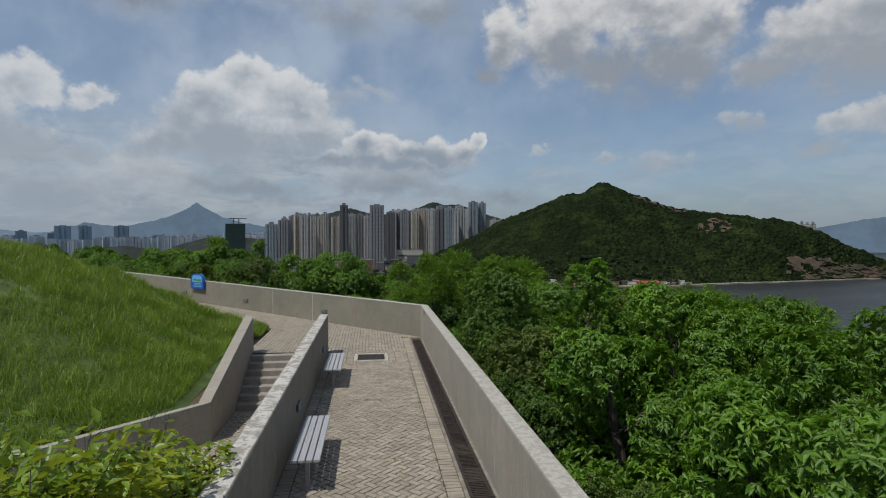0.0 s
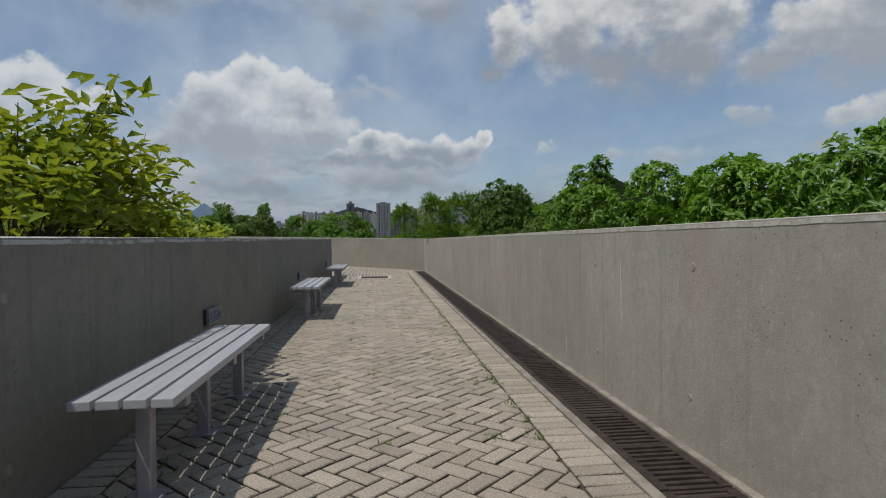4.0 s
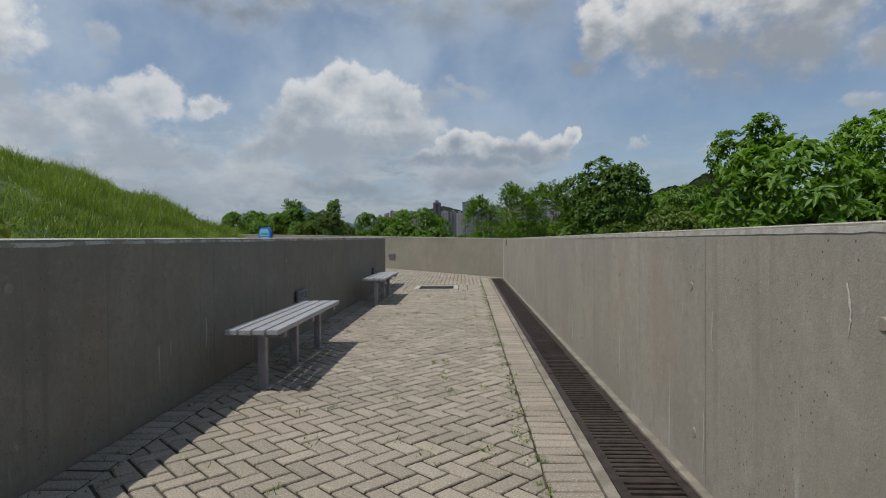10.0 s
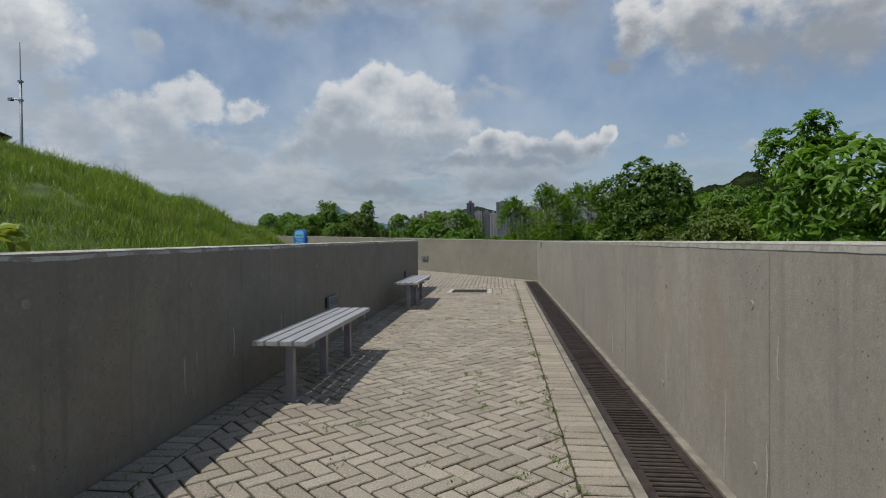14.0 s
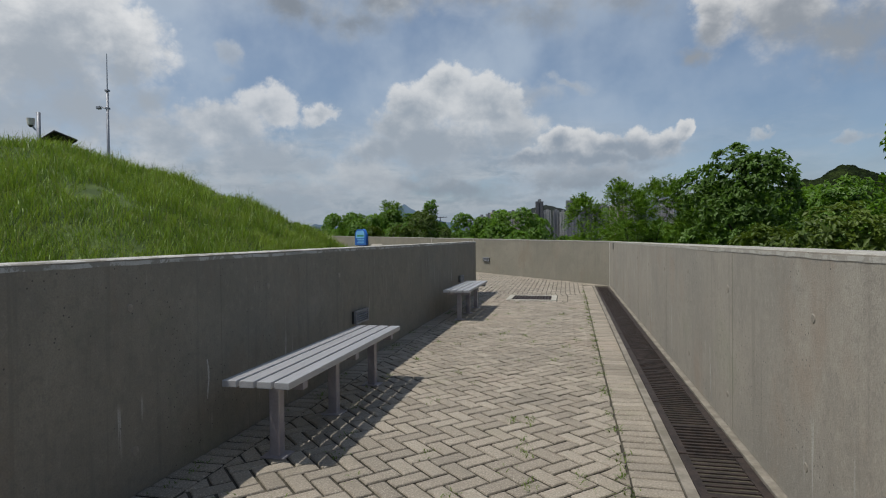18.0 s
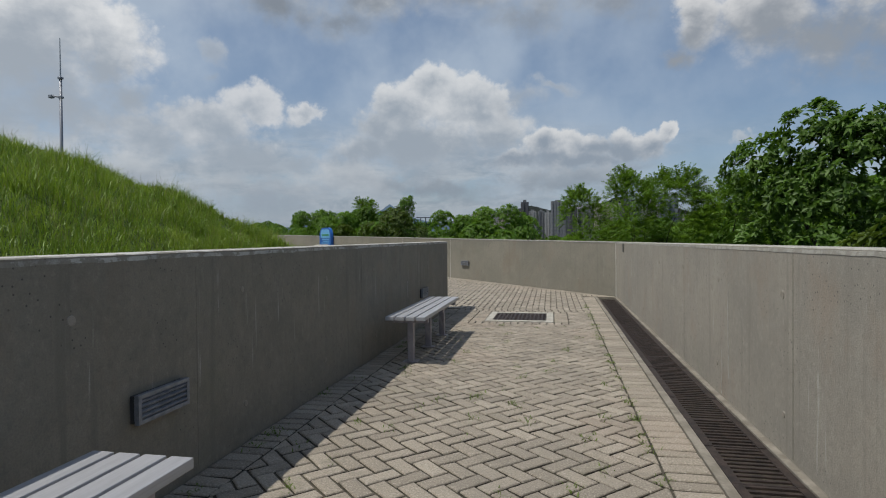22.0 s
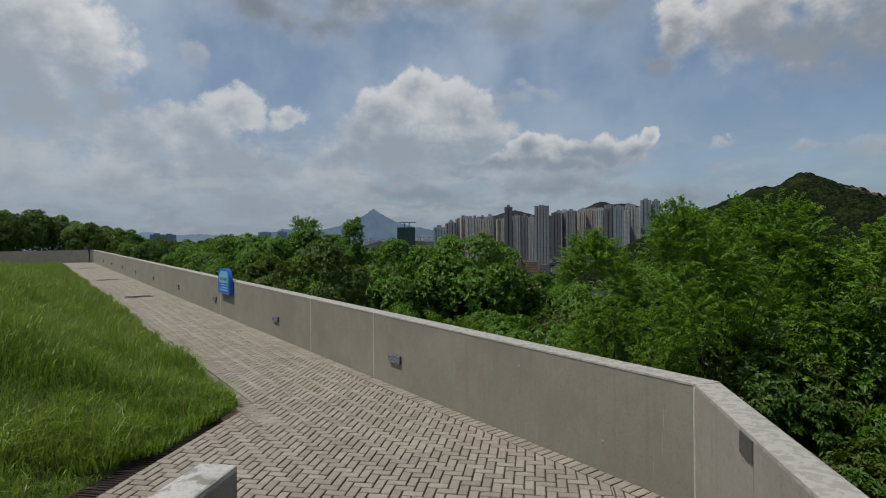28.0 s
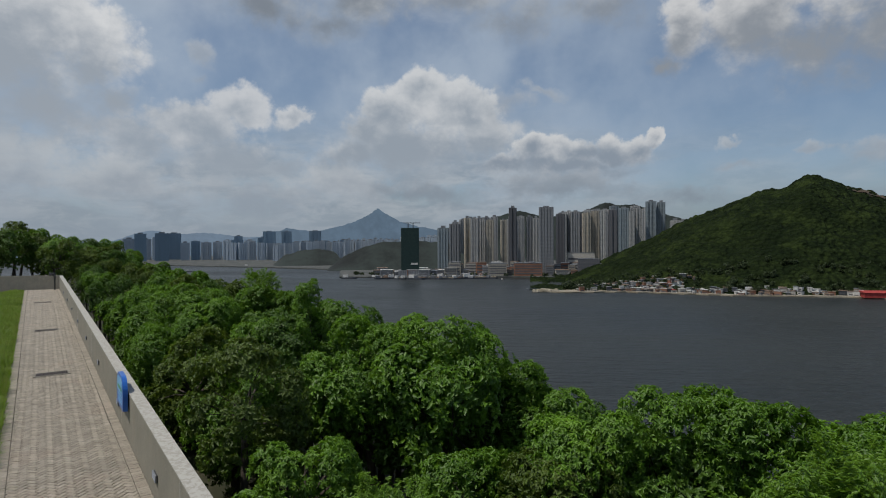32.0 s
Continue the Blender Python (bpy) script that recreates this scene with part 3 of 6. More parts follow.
# ---- plan ----
# The ramp runs along +y between two parapets; the upper path leaves its end at 45 degrees to the left.
XR, XL, T = -0.04, -3.05, 0.24          # inner faces of the parapets, their thickness
Y0, YC, YE = -9.0, 18.0, 15.62          # start, corner of the right parapet, end of the left one
D = Vector((-1.0087, 0.9913, 0)).normalized()     # along the upper path
N = Vector((-0.9913, -1.0087, 0)).normalized()    # across it, from its parapet towards the mound
LP, WP, RISE = 57.0, 2.36, 0.0208       # length, width and rise of the upper path
LOW = -1.05                             # level of the lower path below the stairs
SEA = -65.0


def up(d, v=0.0, z=0.0):
    """A place on the upper path: d metres along its parapet, v across, z above its paving."""
    p = Vector((XR, YC, 0)) + D * d + N * v
    return Vector((p.x, p.y, RISE * d + z))


# the right parapet and its drain run a little askew to the left one, turned about the corner
SKEW = 0.0082
ASKEW = Matrix.Translation((XR, YC, 0)) @ Matrix.Rotation(-SKEW, 4, "Z") @ Matrix.Translation((-XR, -YC, 0))


def askew(bm):
    return moved(bm, ASKEW)


# parapets
k = T * math.tan(radians(22.5))
right_top = 1.095
wall_right = structure("wall_right", askew(prism([(XR, Y0), (XR + T, Y0), (XR + T, YC + k), (XR, YC)], -2.5, right_top)), "concrete_pale",
                       "grey board-marked concrete parapet wall along the ramp", "wall")


def worn_top(x0, x1, y0, y1, zf, seed, chip=0.016):
    """A wall's top skin between x0 and x1, its edges rounded and chipped unevenly along y."""
    bm = bmesh.new()
    r = random.Random(seed)
    rings, n_ = [], int((y1 - y0) / 0.07)
    for i in range(n_ + 1):
        y = y0 + (y1 - y0) * i / n_
        z = zf(y)
        c0, c1 = [chip * (0.55 + 1.3 * max(0.0, noise.noise((y * 1.7, seed, e))) + r.uniform(0, 0.5)) for e in (0.0, 9.0)]
        section = [(x0 - 0.002, z - 0.016 - c0 * 0.6), (x0 - 0.0005, z - c0 * 0.45), (x0 + c0 * 0.9, z + 0.004), (x0 + 0.5 * (x1 - x0), z + 0.008), (x1 - c1 * 0.9, z + 0.004), (x1 + 0.0005, z - c1 * 0.45), (x1 + 0.002, z - 0.016 - c1 * 0.6)]
        rings.append([bm.verts.new((x, y, h)) for x, h in section])
    for p, q_ in zip(rings, rings[1:]):
        for i in range(len(p) - 1):
            bm.faces.new((p[i], p[i + 1], q_[i + 1], q_[i]))
        bm.faces.new((p[-1], p[0], q_[0], q_[-1]))
    bm.faces.new(rings[0])
    bm.faces.new(rings[-1][::-1])
    return bm


structure("coping_right", askew(worn_top(XR, XR + T, Y0, YC + 0.02, lambda y: right_top, 3.0)), "coping", "weathered flaking pale top of the concrete parapet", "wall top")
zl = lambda y: 1.055 + 0.0052 * y  # noqa: E731
wall_left = structure("wall_left", prism([(XL - T, Y0), (XL, Y0), (XL, YE), (XL - T, YE)], -2.2, [zl(Y0), zl(Y0), zl(YE), zl(YE)]), "concrete",
                      "grey concrete parapet wall between ramp and stairs", "wall")
structure("coping_left", worn_top(XL - T, XL, Y0, YE + 0.001, zl, 7.0, 0.019), "coping_flaky", "flaking white and mould-stained top of the concrete parapet", "wall top")


def along(d0, d1, v0, v1, z0, z1, rise=True, bm=None):
    """A long body beside or on the upper path, that rises with it."""
    c = [up(d0, v1), up(d0, v0), up(d1, v0), up(d1, v1)]
    return prism([(p.x, p.y) for p in c], [p.z + z0 for p in c], [p.z + z1 for p in c], bm)


c = [(XR, YC), (XR + T, YC + k), tuple(up(LP, -T).xy), tuple(up(LP).xy)]
wall_path = structure("wall_path", prism(c, [-3.0] * 4, [right_top, right_top, right_top + RISE * LP, right_top + RISE * LP]), "concrete_smooth",
                      "long grey concrete parapet wall along the upper path", "wall")
structure("coping_path", prism([(XR - 0.003, YC - 0.006), (XR + T + 0.004, YC + k), tuple((up(LP, -T - 0.004)).xy), tuple((up(LP, 0.004)).xy)],
                               [z - 0.012 for z in (right_top, right_top, right_top + RISE * LP, right_top + RISE * LP)],
                               [z + 0.007 for z in (right_top, right_top, right_top + RISE * LP, right_top + RISE * LP)]),
          "coping", "weathered pale top of the upper path's parapet", "wall top")
far0 = up(LP, -T)
fw = Vector((-0.985, -0.17, 0))
fn_ = Vector((0.17, -0.985, 0))
q = [far0 + fn_ * 0.3, far0, far0 + fw * 45, far0 + fw * 45 + fn_ * 0.3]
structure("wall_far", prism([(p.x, p.y) for p in q][::-1], -1.0, [1.9, 1.9, right_top + RISE * LP + 0.02, right_top + RISE * LP + 0.02]), "concrete",
          "low concrete wall closing the far end of the path", "wall")

structure("kerb_path", along(4.4, LP - 0.3, WP + 0.002, WP + 0.062, -0.3, 0.012), "kerb", "narrow concrete edging between the upper path and the bank", "kerb")
structure("ground_gutter", along(4.4, LP - 0.3, WP + 0.064, WP + 0.34, -0.4, -0.004), "soil", "dark earth gutter under the overhanging grass", "soil")

# pale mortar line where the two parapets meet
structure("trim_corner", prism([(XR - 0.012, YC - 0.022), (XR - 0.001, YC - 0.022), (XR - 0.001, YC + 0.0), (XR - 0.012, YC - 0.004)], 0.004, right_top - 0.02), "sealant", "pale mortar line in the corner of the parapets", "joint")
# sealant joints and casting seams on the parapets
for i, d in enumerate((5.75, 8.4, 15.2, 24.0, 32.5, 41.0)):
    structure(f"trim_joint_path_{i + 1}", along(d - 0.007, d + 0.007, -0.001, 0.004, 0.0, 1.09), "sealant", "thin pale sealant joint", "joint")
for i, y in enumerate((2.0, 4.4, 6.9, 9.3, 11.8, 14.2, 16.6)):
    structure(f"trim_joint_right_{i + 1}", askew(block(XR - 0.001, y - 0.005, 0.02, XR + 0.002, y + 0.005, 1.07)), "concrete_smooth", "thin casting seam", "joint")
for i, y in enumerate((1.2, 3.7, 6.2, 8.7, 11.2, 13.6)):
    structure(f"trim_joint_left_{i + 1}", block(XL - 0.002, y - 0.004, 0.02, XL + 0.0012, y + 0.004, 1.03), "concrete", "thin casting seam", "joint")


RUNS_RIGHT = [((1.70, 0.88), 0.50, 0.011, 1), ((2.78, 0.33), 0.30, 0.007, 2), ((4.42, 0.34), 0.28, 0.006, 3), ((4.82, 0.44), 0.42, 0.009, 4), ((4.33, 0.76), 0.16, 0.006, 5),
              ((10.40, 0.83), 0.66, 0.006, 6), ((7.43, 0.29), 0.27, 0.007, 7), ((3.50, 0.94), 0.14, 0.006, 8), ((10.56, 0.34), 0.32, 0.006, 9), ((1.84, 0.55), 0.05, 0.006, 10)]
RUNS_LEFT = [((12.9, 0.66), 0.20, 0.010, 11), ((6.06, 0.51), 0.22, 0.010, 12), ((3.9, 0.60), 0.25, 0.005, 13)]


def tie_plug(place, normal, r=0.024):
    bm = bmesh.new()
    bmesh.ops.create_cone(bm, cap_ends=True, segments=14, radius1=r, radius2=r * 0.8, depth=0.005)
    ob = part("tie_plug", bm, "tie_plug")
    ob.matrix_world = Matrix.Translation(place) @ Vector(normal).to_track_quat("Z", "Y").to_matrix().to_4x4()
    return ob


def lime_run(place, normal, drop, width, seed):
    """A pale, uneven trickle of lime down a wall's face, a hair proud of it."""
    r = random.Random(seed)
    out, side = Vector(normal), Vector((0, 1, 0))
    bm = bmesh.new()
    rows_, n_ = [], 14
    for i in range(n_ + 1):
        f_ = i / n_
        w = width * (0.25 + 0.75 * math.sin(math.pi * min(1.0, 0.12 + f_ * 0.9)) * r.uniform(0.55, 1.0))
        c = Vector(place) + Vector((0, 0, -drop * f_)) + side * (0.006 * math.sin(f_ * 5 + seed) + r.uniform(-0.002, 0.002))
        rows_.append([bm.verts.new(c - side * w + out * 0.0004), bm.verts.new(c + out * 0.0025), bm.verts.new(c + side * w + out * 0.0004)])
    for p, q_ in zip(rows_, rows_[1:]):
        for j in range(2):
            bm.faces.new((p[j], p[j + 1], q_[j + 1], q_[j]))
    return part("lime_run", bm, "lime_white", label="whitish lime trickle on the concrete")


for place, drop, width, seed in RUNS_RIGHT:
    ob = lime_run((XR - 0.0015, place[0], place[1]), (-1, 0, 0), drop, width, seed)
    ob.matrix_world = ASKEW
    ob.parent = wall_right
for place, drop, width, seed in RUNS_LEFT:
    lime_run((XL + 0.0015, place[0], place[1]), (1, 0, 0), drop, width, seed).parent = wall_left
rng = random.Random(4)
for wall, xs, nrm, y_from, y_to in ((wall_left, XL + 0.001, (1, 0, 0), 0.6, 15.4), (wall_right, XR - 0.001, (-1, 0, 0), 0.9, 17.6)):
    y = y_from
    while y < y_to:
        for z in (0.22, 0.86):
            ob = tie_plug((xs, y + rng.uniform(-0.04, 0.04), z + rng.uniform(-0.03, 0.03)), nrm, rng.uniform(0.020, 0.027))
            if wall is wall_right:
                ob.matrix_world = ASKEW @ ob.matrix_world
            ob.parent = wall
        y += 1.22
for i in range(18):
    p = up(1.0 + 1.22 * i, 0.002, 0.85 if i % 2 else 0.3)
    tie_plug(p, N, 0.02).parent = wall_path

# floor beds under the paving
bed = bmesh.new()
prism([(XL, Y0), (XR, Y0), (XR, YC), (XL, YC)], -0.6, -0.015, bed)
structure("floor", bed, "joint_sand", "dark jointing sand bed under the ramp's paving", "floor")
structure("floor_landing", prism([(XL, YC - 1.2), (XL, YC + 2.8), tuple(up(4.3, WP).xy), (-5.45, 20.1), (-5.45, YE), (XL - T, YE), (XL, YE)][::-1], -0.6, -0.017), "joint_sand",
          "sand bed under the landing's paving", "floor")
structure("floor_path", along(0.0, LP, 0.0, WP, -0.6, -0.019), "joint_sand", "sand bed under the upper path's paving", "floor")
structure("floor_lower", prism([(-14, Y0), (XL - T, Y0), (XL - T, 13.6), (-5.3, 13.6), (-5.3, 11.2), (-14, 3.2)], -1.7, LOW - 0.015), "joint_sand", "sand bed under the lower path", "floor")

# stairs from the landing down to the lower path
stairs = tagged(new("stairs"), "short flight of plain concrete steps between two walls", "stairs")
for i in range(7):
    z1 = -0.15 * i
    y1 = YE - 0.30 * i
    part("step", block(-5.25, y1 - 0.32, LOW - 0.3, XL - T, y1, z1, 0.012), "stair_concrete", stairs)
s_out = [(-5.5, 11.05), (-5.25, 11.2), (-5.25, 15.78), (-5.5, 15.78)]
structure("wall_stairs", prism(s_out, -2.5, [-0.22, -0.18, 1.105, 1.105]), "concrete_pale", "sloping concrete wall beside the steps", "wall")
lw0, lwd = Vector((-5.25, 11.2, 0)), Vector((-0.74, -0.67, 0)).normalized()
lwn = Vector((lwd.y, -lwd.x, 0))
q = [lw0, lw0 + lwn * 0.25, lw0 + lwn * 0.25 + lwd * 12, lw0 + lwd * 12]
structure("wall_lower", prism([(p.x, p.y) for p in q], -2.5, [-0.19, -0.22, -0.75, -0.75]), "concrete_pale", "low concrete retaining wall under the grass bank", "wall")

# ---- ground, bank and sea ----
def interp(x, xs, ys):
    return float(np.interp(x, xs, ys))


def bank_edge(x, y):
    """Metres inside the grassed bank, from its nearest edge (negative outside)."""
    v = (Vector((x - XR, y - YC, 0))).dot(N)
    d_path = v - WP - 0.26
    d_stairs = -5.78 - x
    d_low = (Vector((x, y, 0)) - lw0).dot(lwn) - 0.25
    return min(d_path, max(d_stairs, -9) if y > 11.2 else 99, d_low if y < 14 else 99)


def bank_height(x, y):
    d = bank_edge(x, y)
    u = (Vector((x - XR, y - YC, 0))).dot(D)
    base = RISE * max(0, u) + interp(y, (4, 9, 15), (-1.0, -0.45, -0.12))
    grow = interp(u, (22, 36, 60), (1.0, 0.35, 0.08))
    h = interp(max(d, 0), (0, 1.0, 4.0, 7.5, 11.0, 16.0, 30), (0, 0.32, 2.04, 3.42, 3.88, 4.0, 3.4)) * grow
    h += 0.12 * noise.noise((x * 0.45, y * 0.45, 1.0)) * min(1, max(d, 0))
    return base + h


verts, faces, index = [], [], {}
step_ = 0.5
for i in range(0, 92):
    for j in range(0, 112):
        x, y = -5.3 - i * step_, 0.0 + j * step_
        if bank_edge(x, y) > -0.45:
            index[i, j] = len(verts)
            verts.append((x, y, bank_height(x, y)))
for (i, j) in list(index):
    quad = [(i, j), (i, j + 1), (i + 1, j + 1), (i + 1, j)]
    if all(c in index for c in quad):
        faces.append([index[c] for c in quad])
bank = tagged(new("ground_bank", mesh_of("ground_bank", verts, faces, "mound_ground", True)), "steep bank of earth overgrown with tall grass", "grass bank", kind="structure")
# bare soil strip along the lower wall and the steps
structure("ground_soil", prism([(-5.9, 11.4), (-5.5, 11.2), (-5.5, 17.2), (-5.95, 17.2)], -2, [-0.32, -0.3, -0.05, -0.02]), "soil", "strip of bare brown soil behind the wall", "soil")


def slope_height(x, y):
    """The wooded hillside that falls from the parapets down to the sea."""
    d_ramp = x - (XR + T) if y < YC else 99
    v = -(Vector((x - XR, y - YC, 0))).dot(N) - T
    d = min(d_ramp, v) if y >= YC else max(d_ramp, -99)
    if y >= YC:
        d = v
    elif x < XR:
        d = 0
    d = max(d, 0)
    return max(SEA - 3, -1.3 - 0.42 * d - 0.0042 * d * d + 1.2 * noise.noise((x * 0.06, y * 0.06, 3)) * min(1, d / 6))


verts, faces = [], []
nx, ny = 90, 110
for j in range(ny):
    for i in range(nx):
        a, b = i / (nx - 1), j / (ny - 1)
        x = -130 + 300 * a
        y = -60 + 240 * b
        z = slope_height(x, y)
        if bank_edge(x, y) > -4 or (x < XR and y < YC) or ((Vector((x - XR, y - YC, 0))).dot(N) > -0.2 and x < XR):
            z = min(z, -2.6)
        verts.append((x, y, z))
for j in range(ny - 1):
    for i in range(nx - 1):
        o = j * nx + i
        faces.append((o, o + 1, o + nx + 1, o + nx))
tagged(new("ground", mesh_of("ground", verts, faces, "slope_ground", True)), "steep dark wooded hillside of earth and leaf litter", "hillside", kind="structure")
n = 48
ring = [(4850 * math.cos(2 * math.pi * i / n), 4850 * math.sin(2 * math.pi * i / n), SEA) for i in range(n)]
tagged(new("water", mesh_of("water", ring, [list(range(n))], "sea")), "dull grey-blue strait with small waves", "sea", kind="structure")

# ---- things on the ramp ----
def bench(y0, label):
    """A slatted bench on three posts, its near end at y0."""
    b = tagged(new("bench"), label, "bench", "benches on the ramp")
    b.location = (0, y0, 0)
    for i in range(4):
        x = -2.828 + i * 0.0985
        part("slat", block(x, 0.0, 0.414, x + 0.081, 1.94, 0.45, 0.004), "slat_grey", b)
    for y in (0.20, 0.97, 1.74):
        leg = part("leg", block(-2.660, y - 0.030, 0.0, -2.600, y + 0.030, 0.375, 0.006), "leg_grey", b)
        part("base_plate", block(-2.70, y - 0.06, 0.0, -2.56, y + 0.06, 0.008, 0.002), "leg_grey", leg)
        part("crossarm", block(-2.80, y - 0.028, 0.37, -2.46, y + 0.028, 0.416, 0.004), "leg_grey", b)
    return b


b1 = bench(0.54, "grey painted slatted metal bench against the concrete parapet")
copy_thing(b1, Matrix.Translation((0, 5.86, 0)))
copy_thing(b1, Matrix.Translation((0, 11.20, 0)))


def wall_lamp(m, w=0.33, h=0.118):
    """A louvred light set on a wall: x along it, z up, y out of it."""
    l = tagged(new("wall_lamp"), "small grey louvred step light on the concrete parapet", "wall light", "step lights")
    part("housing", block(-w / 2, 0.0, -h / 2, w / 2, 0.030, h / 2, 0.004), "lamp_dark", l)
    bm = bmesh.new()
    e = 0.014
    block(-w / 2 - 0.004, 0.024, h / 2 - e, w / 2 + 0.004, 0.046, h / 2 + 0.004, 0.002, bm)
    block(-w / 2 - 0.004, 0.024, -h / 2 - 0.004, w / 2 + 0.004, 0.046, -h / 2 + e, 0.002, bm)
    block(-w / 2 - 0.004, 0.024, -h / 2 + e, -w / 2 + e, 0.046, h / 2 - e, 0.0, bm)
    block(w / 2 - e, 0.024, -h / 2 + e, w / 2 + 0.004, 0.046, h / 2 - e, 0.0, bm)
    part("frame", bm, "lamp_grey", l)
    for i in range(4):
        z = -h / 2 + e + 0.012 + i * (h - 2 * e) / 4
        s = part("louvre", moved(block(-w / 2 + e, -0.008, -0.0065, w / 2 - e, 0.008, 0.0065, 0.0015), Matrix.Translation((0, 0.036, z)) @ Matrix.Rotation(radians(-28), 4, "X")), "lamp_grey", l)
    l.matrix_world = m
    return l


lamp = wall_lamp(Matrix.Translation((XL, 3.12, 0.445)) @ Matrix.Rotation(radians(-90), 4, "Z"))
for y in (8.40, 13.72):
    copy_thing(lamp, Matrix.Translation((XL, y, 0.445)) @ Matrix.Rotation(radians(-90), 4, "Z"))
for i in range(9):
    p = up(5.03 + 5.38 * i, 0.0, 0.44)
    copy_thing(lamp, Matrix.Translation(p) @ Matrix.Rotation(radians(135), 4, "Z"))

plate = tagged(part("wall_plate", askew(block(XR - 0.012, 16.60, 0.925, XR, 16.83, 1.075, 0.003)), "plate_grey"), "small dark metal plate on the parapet near its corner", "plate")

# drain along the right parapet
drain = tagged(new("drain_channel"), "dark cast-iron slotted drain grating along the parapet", "drain")


def grate_panel(width, length=0.5):
    bm = bmesh.new()
    block(0, 0.003, -0.035, 0.045, length - 0.003, 0.0, 0.003, bm)
    block(width - 0.045, 0.003, -0.035, width, length - 0.003, 0.0, 0.003, bm)
    y = 0.004
    n = int(length / 0.055)
    for i in range(n + 1):
        y = 0.004 + i * (length - 0.030) / n
        block(0.045, y, -0.03, width - 0.045, y + 0.022, -0.003, 0.0, bm)
    return bm


gx0, gx1 = -0.41, -0.09
first = part("grating", grate_panel(gx1 - gx0), "iron", drain)
first.location = (gx0, -3.0, -0.002)
gy = -2.5
while gy < 17.4:
    g = new("grating", first.data)
    g.parent = drain
    g.location = (gx0, gy, -0.002 + rng.uniform(-0.003, 0.002))
    gy += 0.5
# thin sheet among the bars, its black painted for the channel's shaded depth
part("trough", block(gx0 - 0.002, -3.0, -0.0297, gx1 + 0.002, 17.88, -0.0285), "shade_black", drain)
drain.matrix_world = ASKEW
structure("kerb_drain", askew(block(-0.468, Y0, -0.03, gx0 - 0.004, 17.95, 0.001, 0.004)), "kerb", "narrow concrete edging beside the drain", "kerb")
structure("kerb_wall", askew(block(gx1 + 0.004, Y0, -0.03, XR - 0.001, 17.9, 0.006, 0.004)), "kerb", "thin mortar fillet at the foot of the parapet", "kerb")
structure("kerb_end", block(gx0 - 0.03, 17.885, -0.03, XR - 0.04, 17.94, 0.002), "kerb", "short concrete edging at the drain's end", "kerb")

drain2 = tagged(new("drain_channel"), "dark slotted drain grating at the foot of the grass bank", "drain")
for i in range(8):
    g = new("grating", first.data)
    g.parent = drain2
    g.location = (-5.80, 16.05 + 0.5 * i, 0.012)
structure("kerb_bank", block(-5.475, YE + 0.1, -0.05, -5.425, 20.12, 0.014, 0.004), "kerb", "concrete edging between drain and paving", "kerb")
# block close under the grating; the trough's shade is its black colour
structure("floor_drain", block(-5.82, 15.85, -0.4, -5.476, 20.1, -0.03), "shade_black", "solid drain bed, near-black in place of the trough's shade", "drain floor")


def pit(m, w, l, label, rim="white_paint", words="worn white-painted concrete frame", f=0.10):
    """A manhole: pale frame, patterned iron cover, lifting keyholes."""
    p = tagged(new("manhole"), label, "manhole cover", "manholes")
    bm = bmesh.new()
    block(0, 0, -0.04, w, f, 0.006, 0.004, bm)
    block(0, l - f, -0.04, w, l, 0.006, 0.004, bm)
    block(0, f, -0.04, f, l - f, 0.006, 0.0, bm)
    block(w - f, f, -0.04, w, l - f, 0.006, 0.0, bm)
    part("frame", bm, rim, p, words)
    part("cover", block(f + 0.006, f + 0.006, -0.04, w - f - 0.006, l - f - 0.006, 0.004, 0.004), "iron", p)
    bm = bmesh.new()
    nx_, ny_ = int((w - 2 * f) / 0.058), int((l - 2 * f) / 0.058)
    for i in range(nx_):
        for j in range(ny_):
            x, y = f + 0.035 + i * 0.058, f + 0.035 + j * 0.058
            if (i + j) % 2:
                block(x - 0.02, y - 0.006, 0.003, x + 0.02, y + 0.006, 0.009, 0.0, bm)
            else:
                block(x - 0.006, y - 0.02, 0.003, x + 0.006, y + 0.02, 0.009, 0.0, bm)
    tagged(part("tread_pattern", bm, "iron", p), kind="stuff")
    # keyholes are raised blocks, with the holes' shade painted on as black
    for x in (w / 2 - 0.2, w / 2 + 0.17):
        part("keyhole", block(x, f + 0.03, 0.004, x + 0.03, f + 0.045, 0.0085), "shade_black", p)
    p.matrix_world = m
    return p


pit(Matrix.Translation((-2.255, 14.21, 0.002)), 0.965, 1.01, "black patterned iron manhole cover in a worn white frame")
for d in (22.6, 33.0, 46.5):
    pit(Matrix.Translation(up(d, 1.75, 0.004)) @ Matrix.Rotation(radians(-45), 4, "Z") @ Matrix.Diagonal((1, 1, 1, 1)), 0.62, 1.0, "flat dark iron drain cover set in the upper path", "kerb", "thin concrete rim", 0.06)

# blue information board, hooked over the path's parapet
board = tagged(new("information_board"), "blue arched information board fixed on the concrete parapet", "sign")


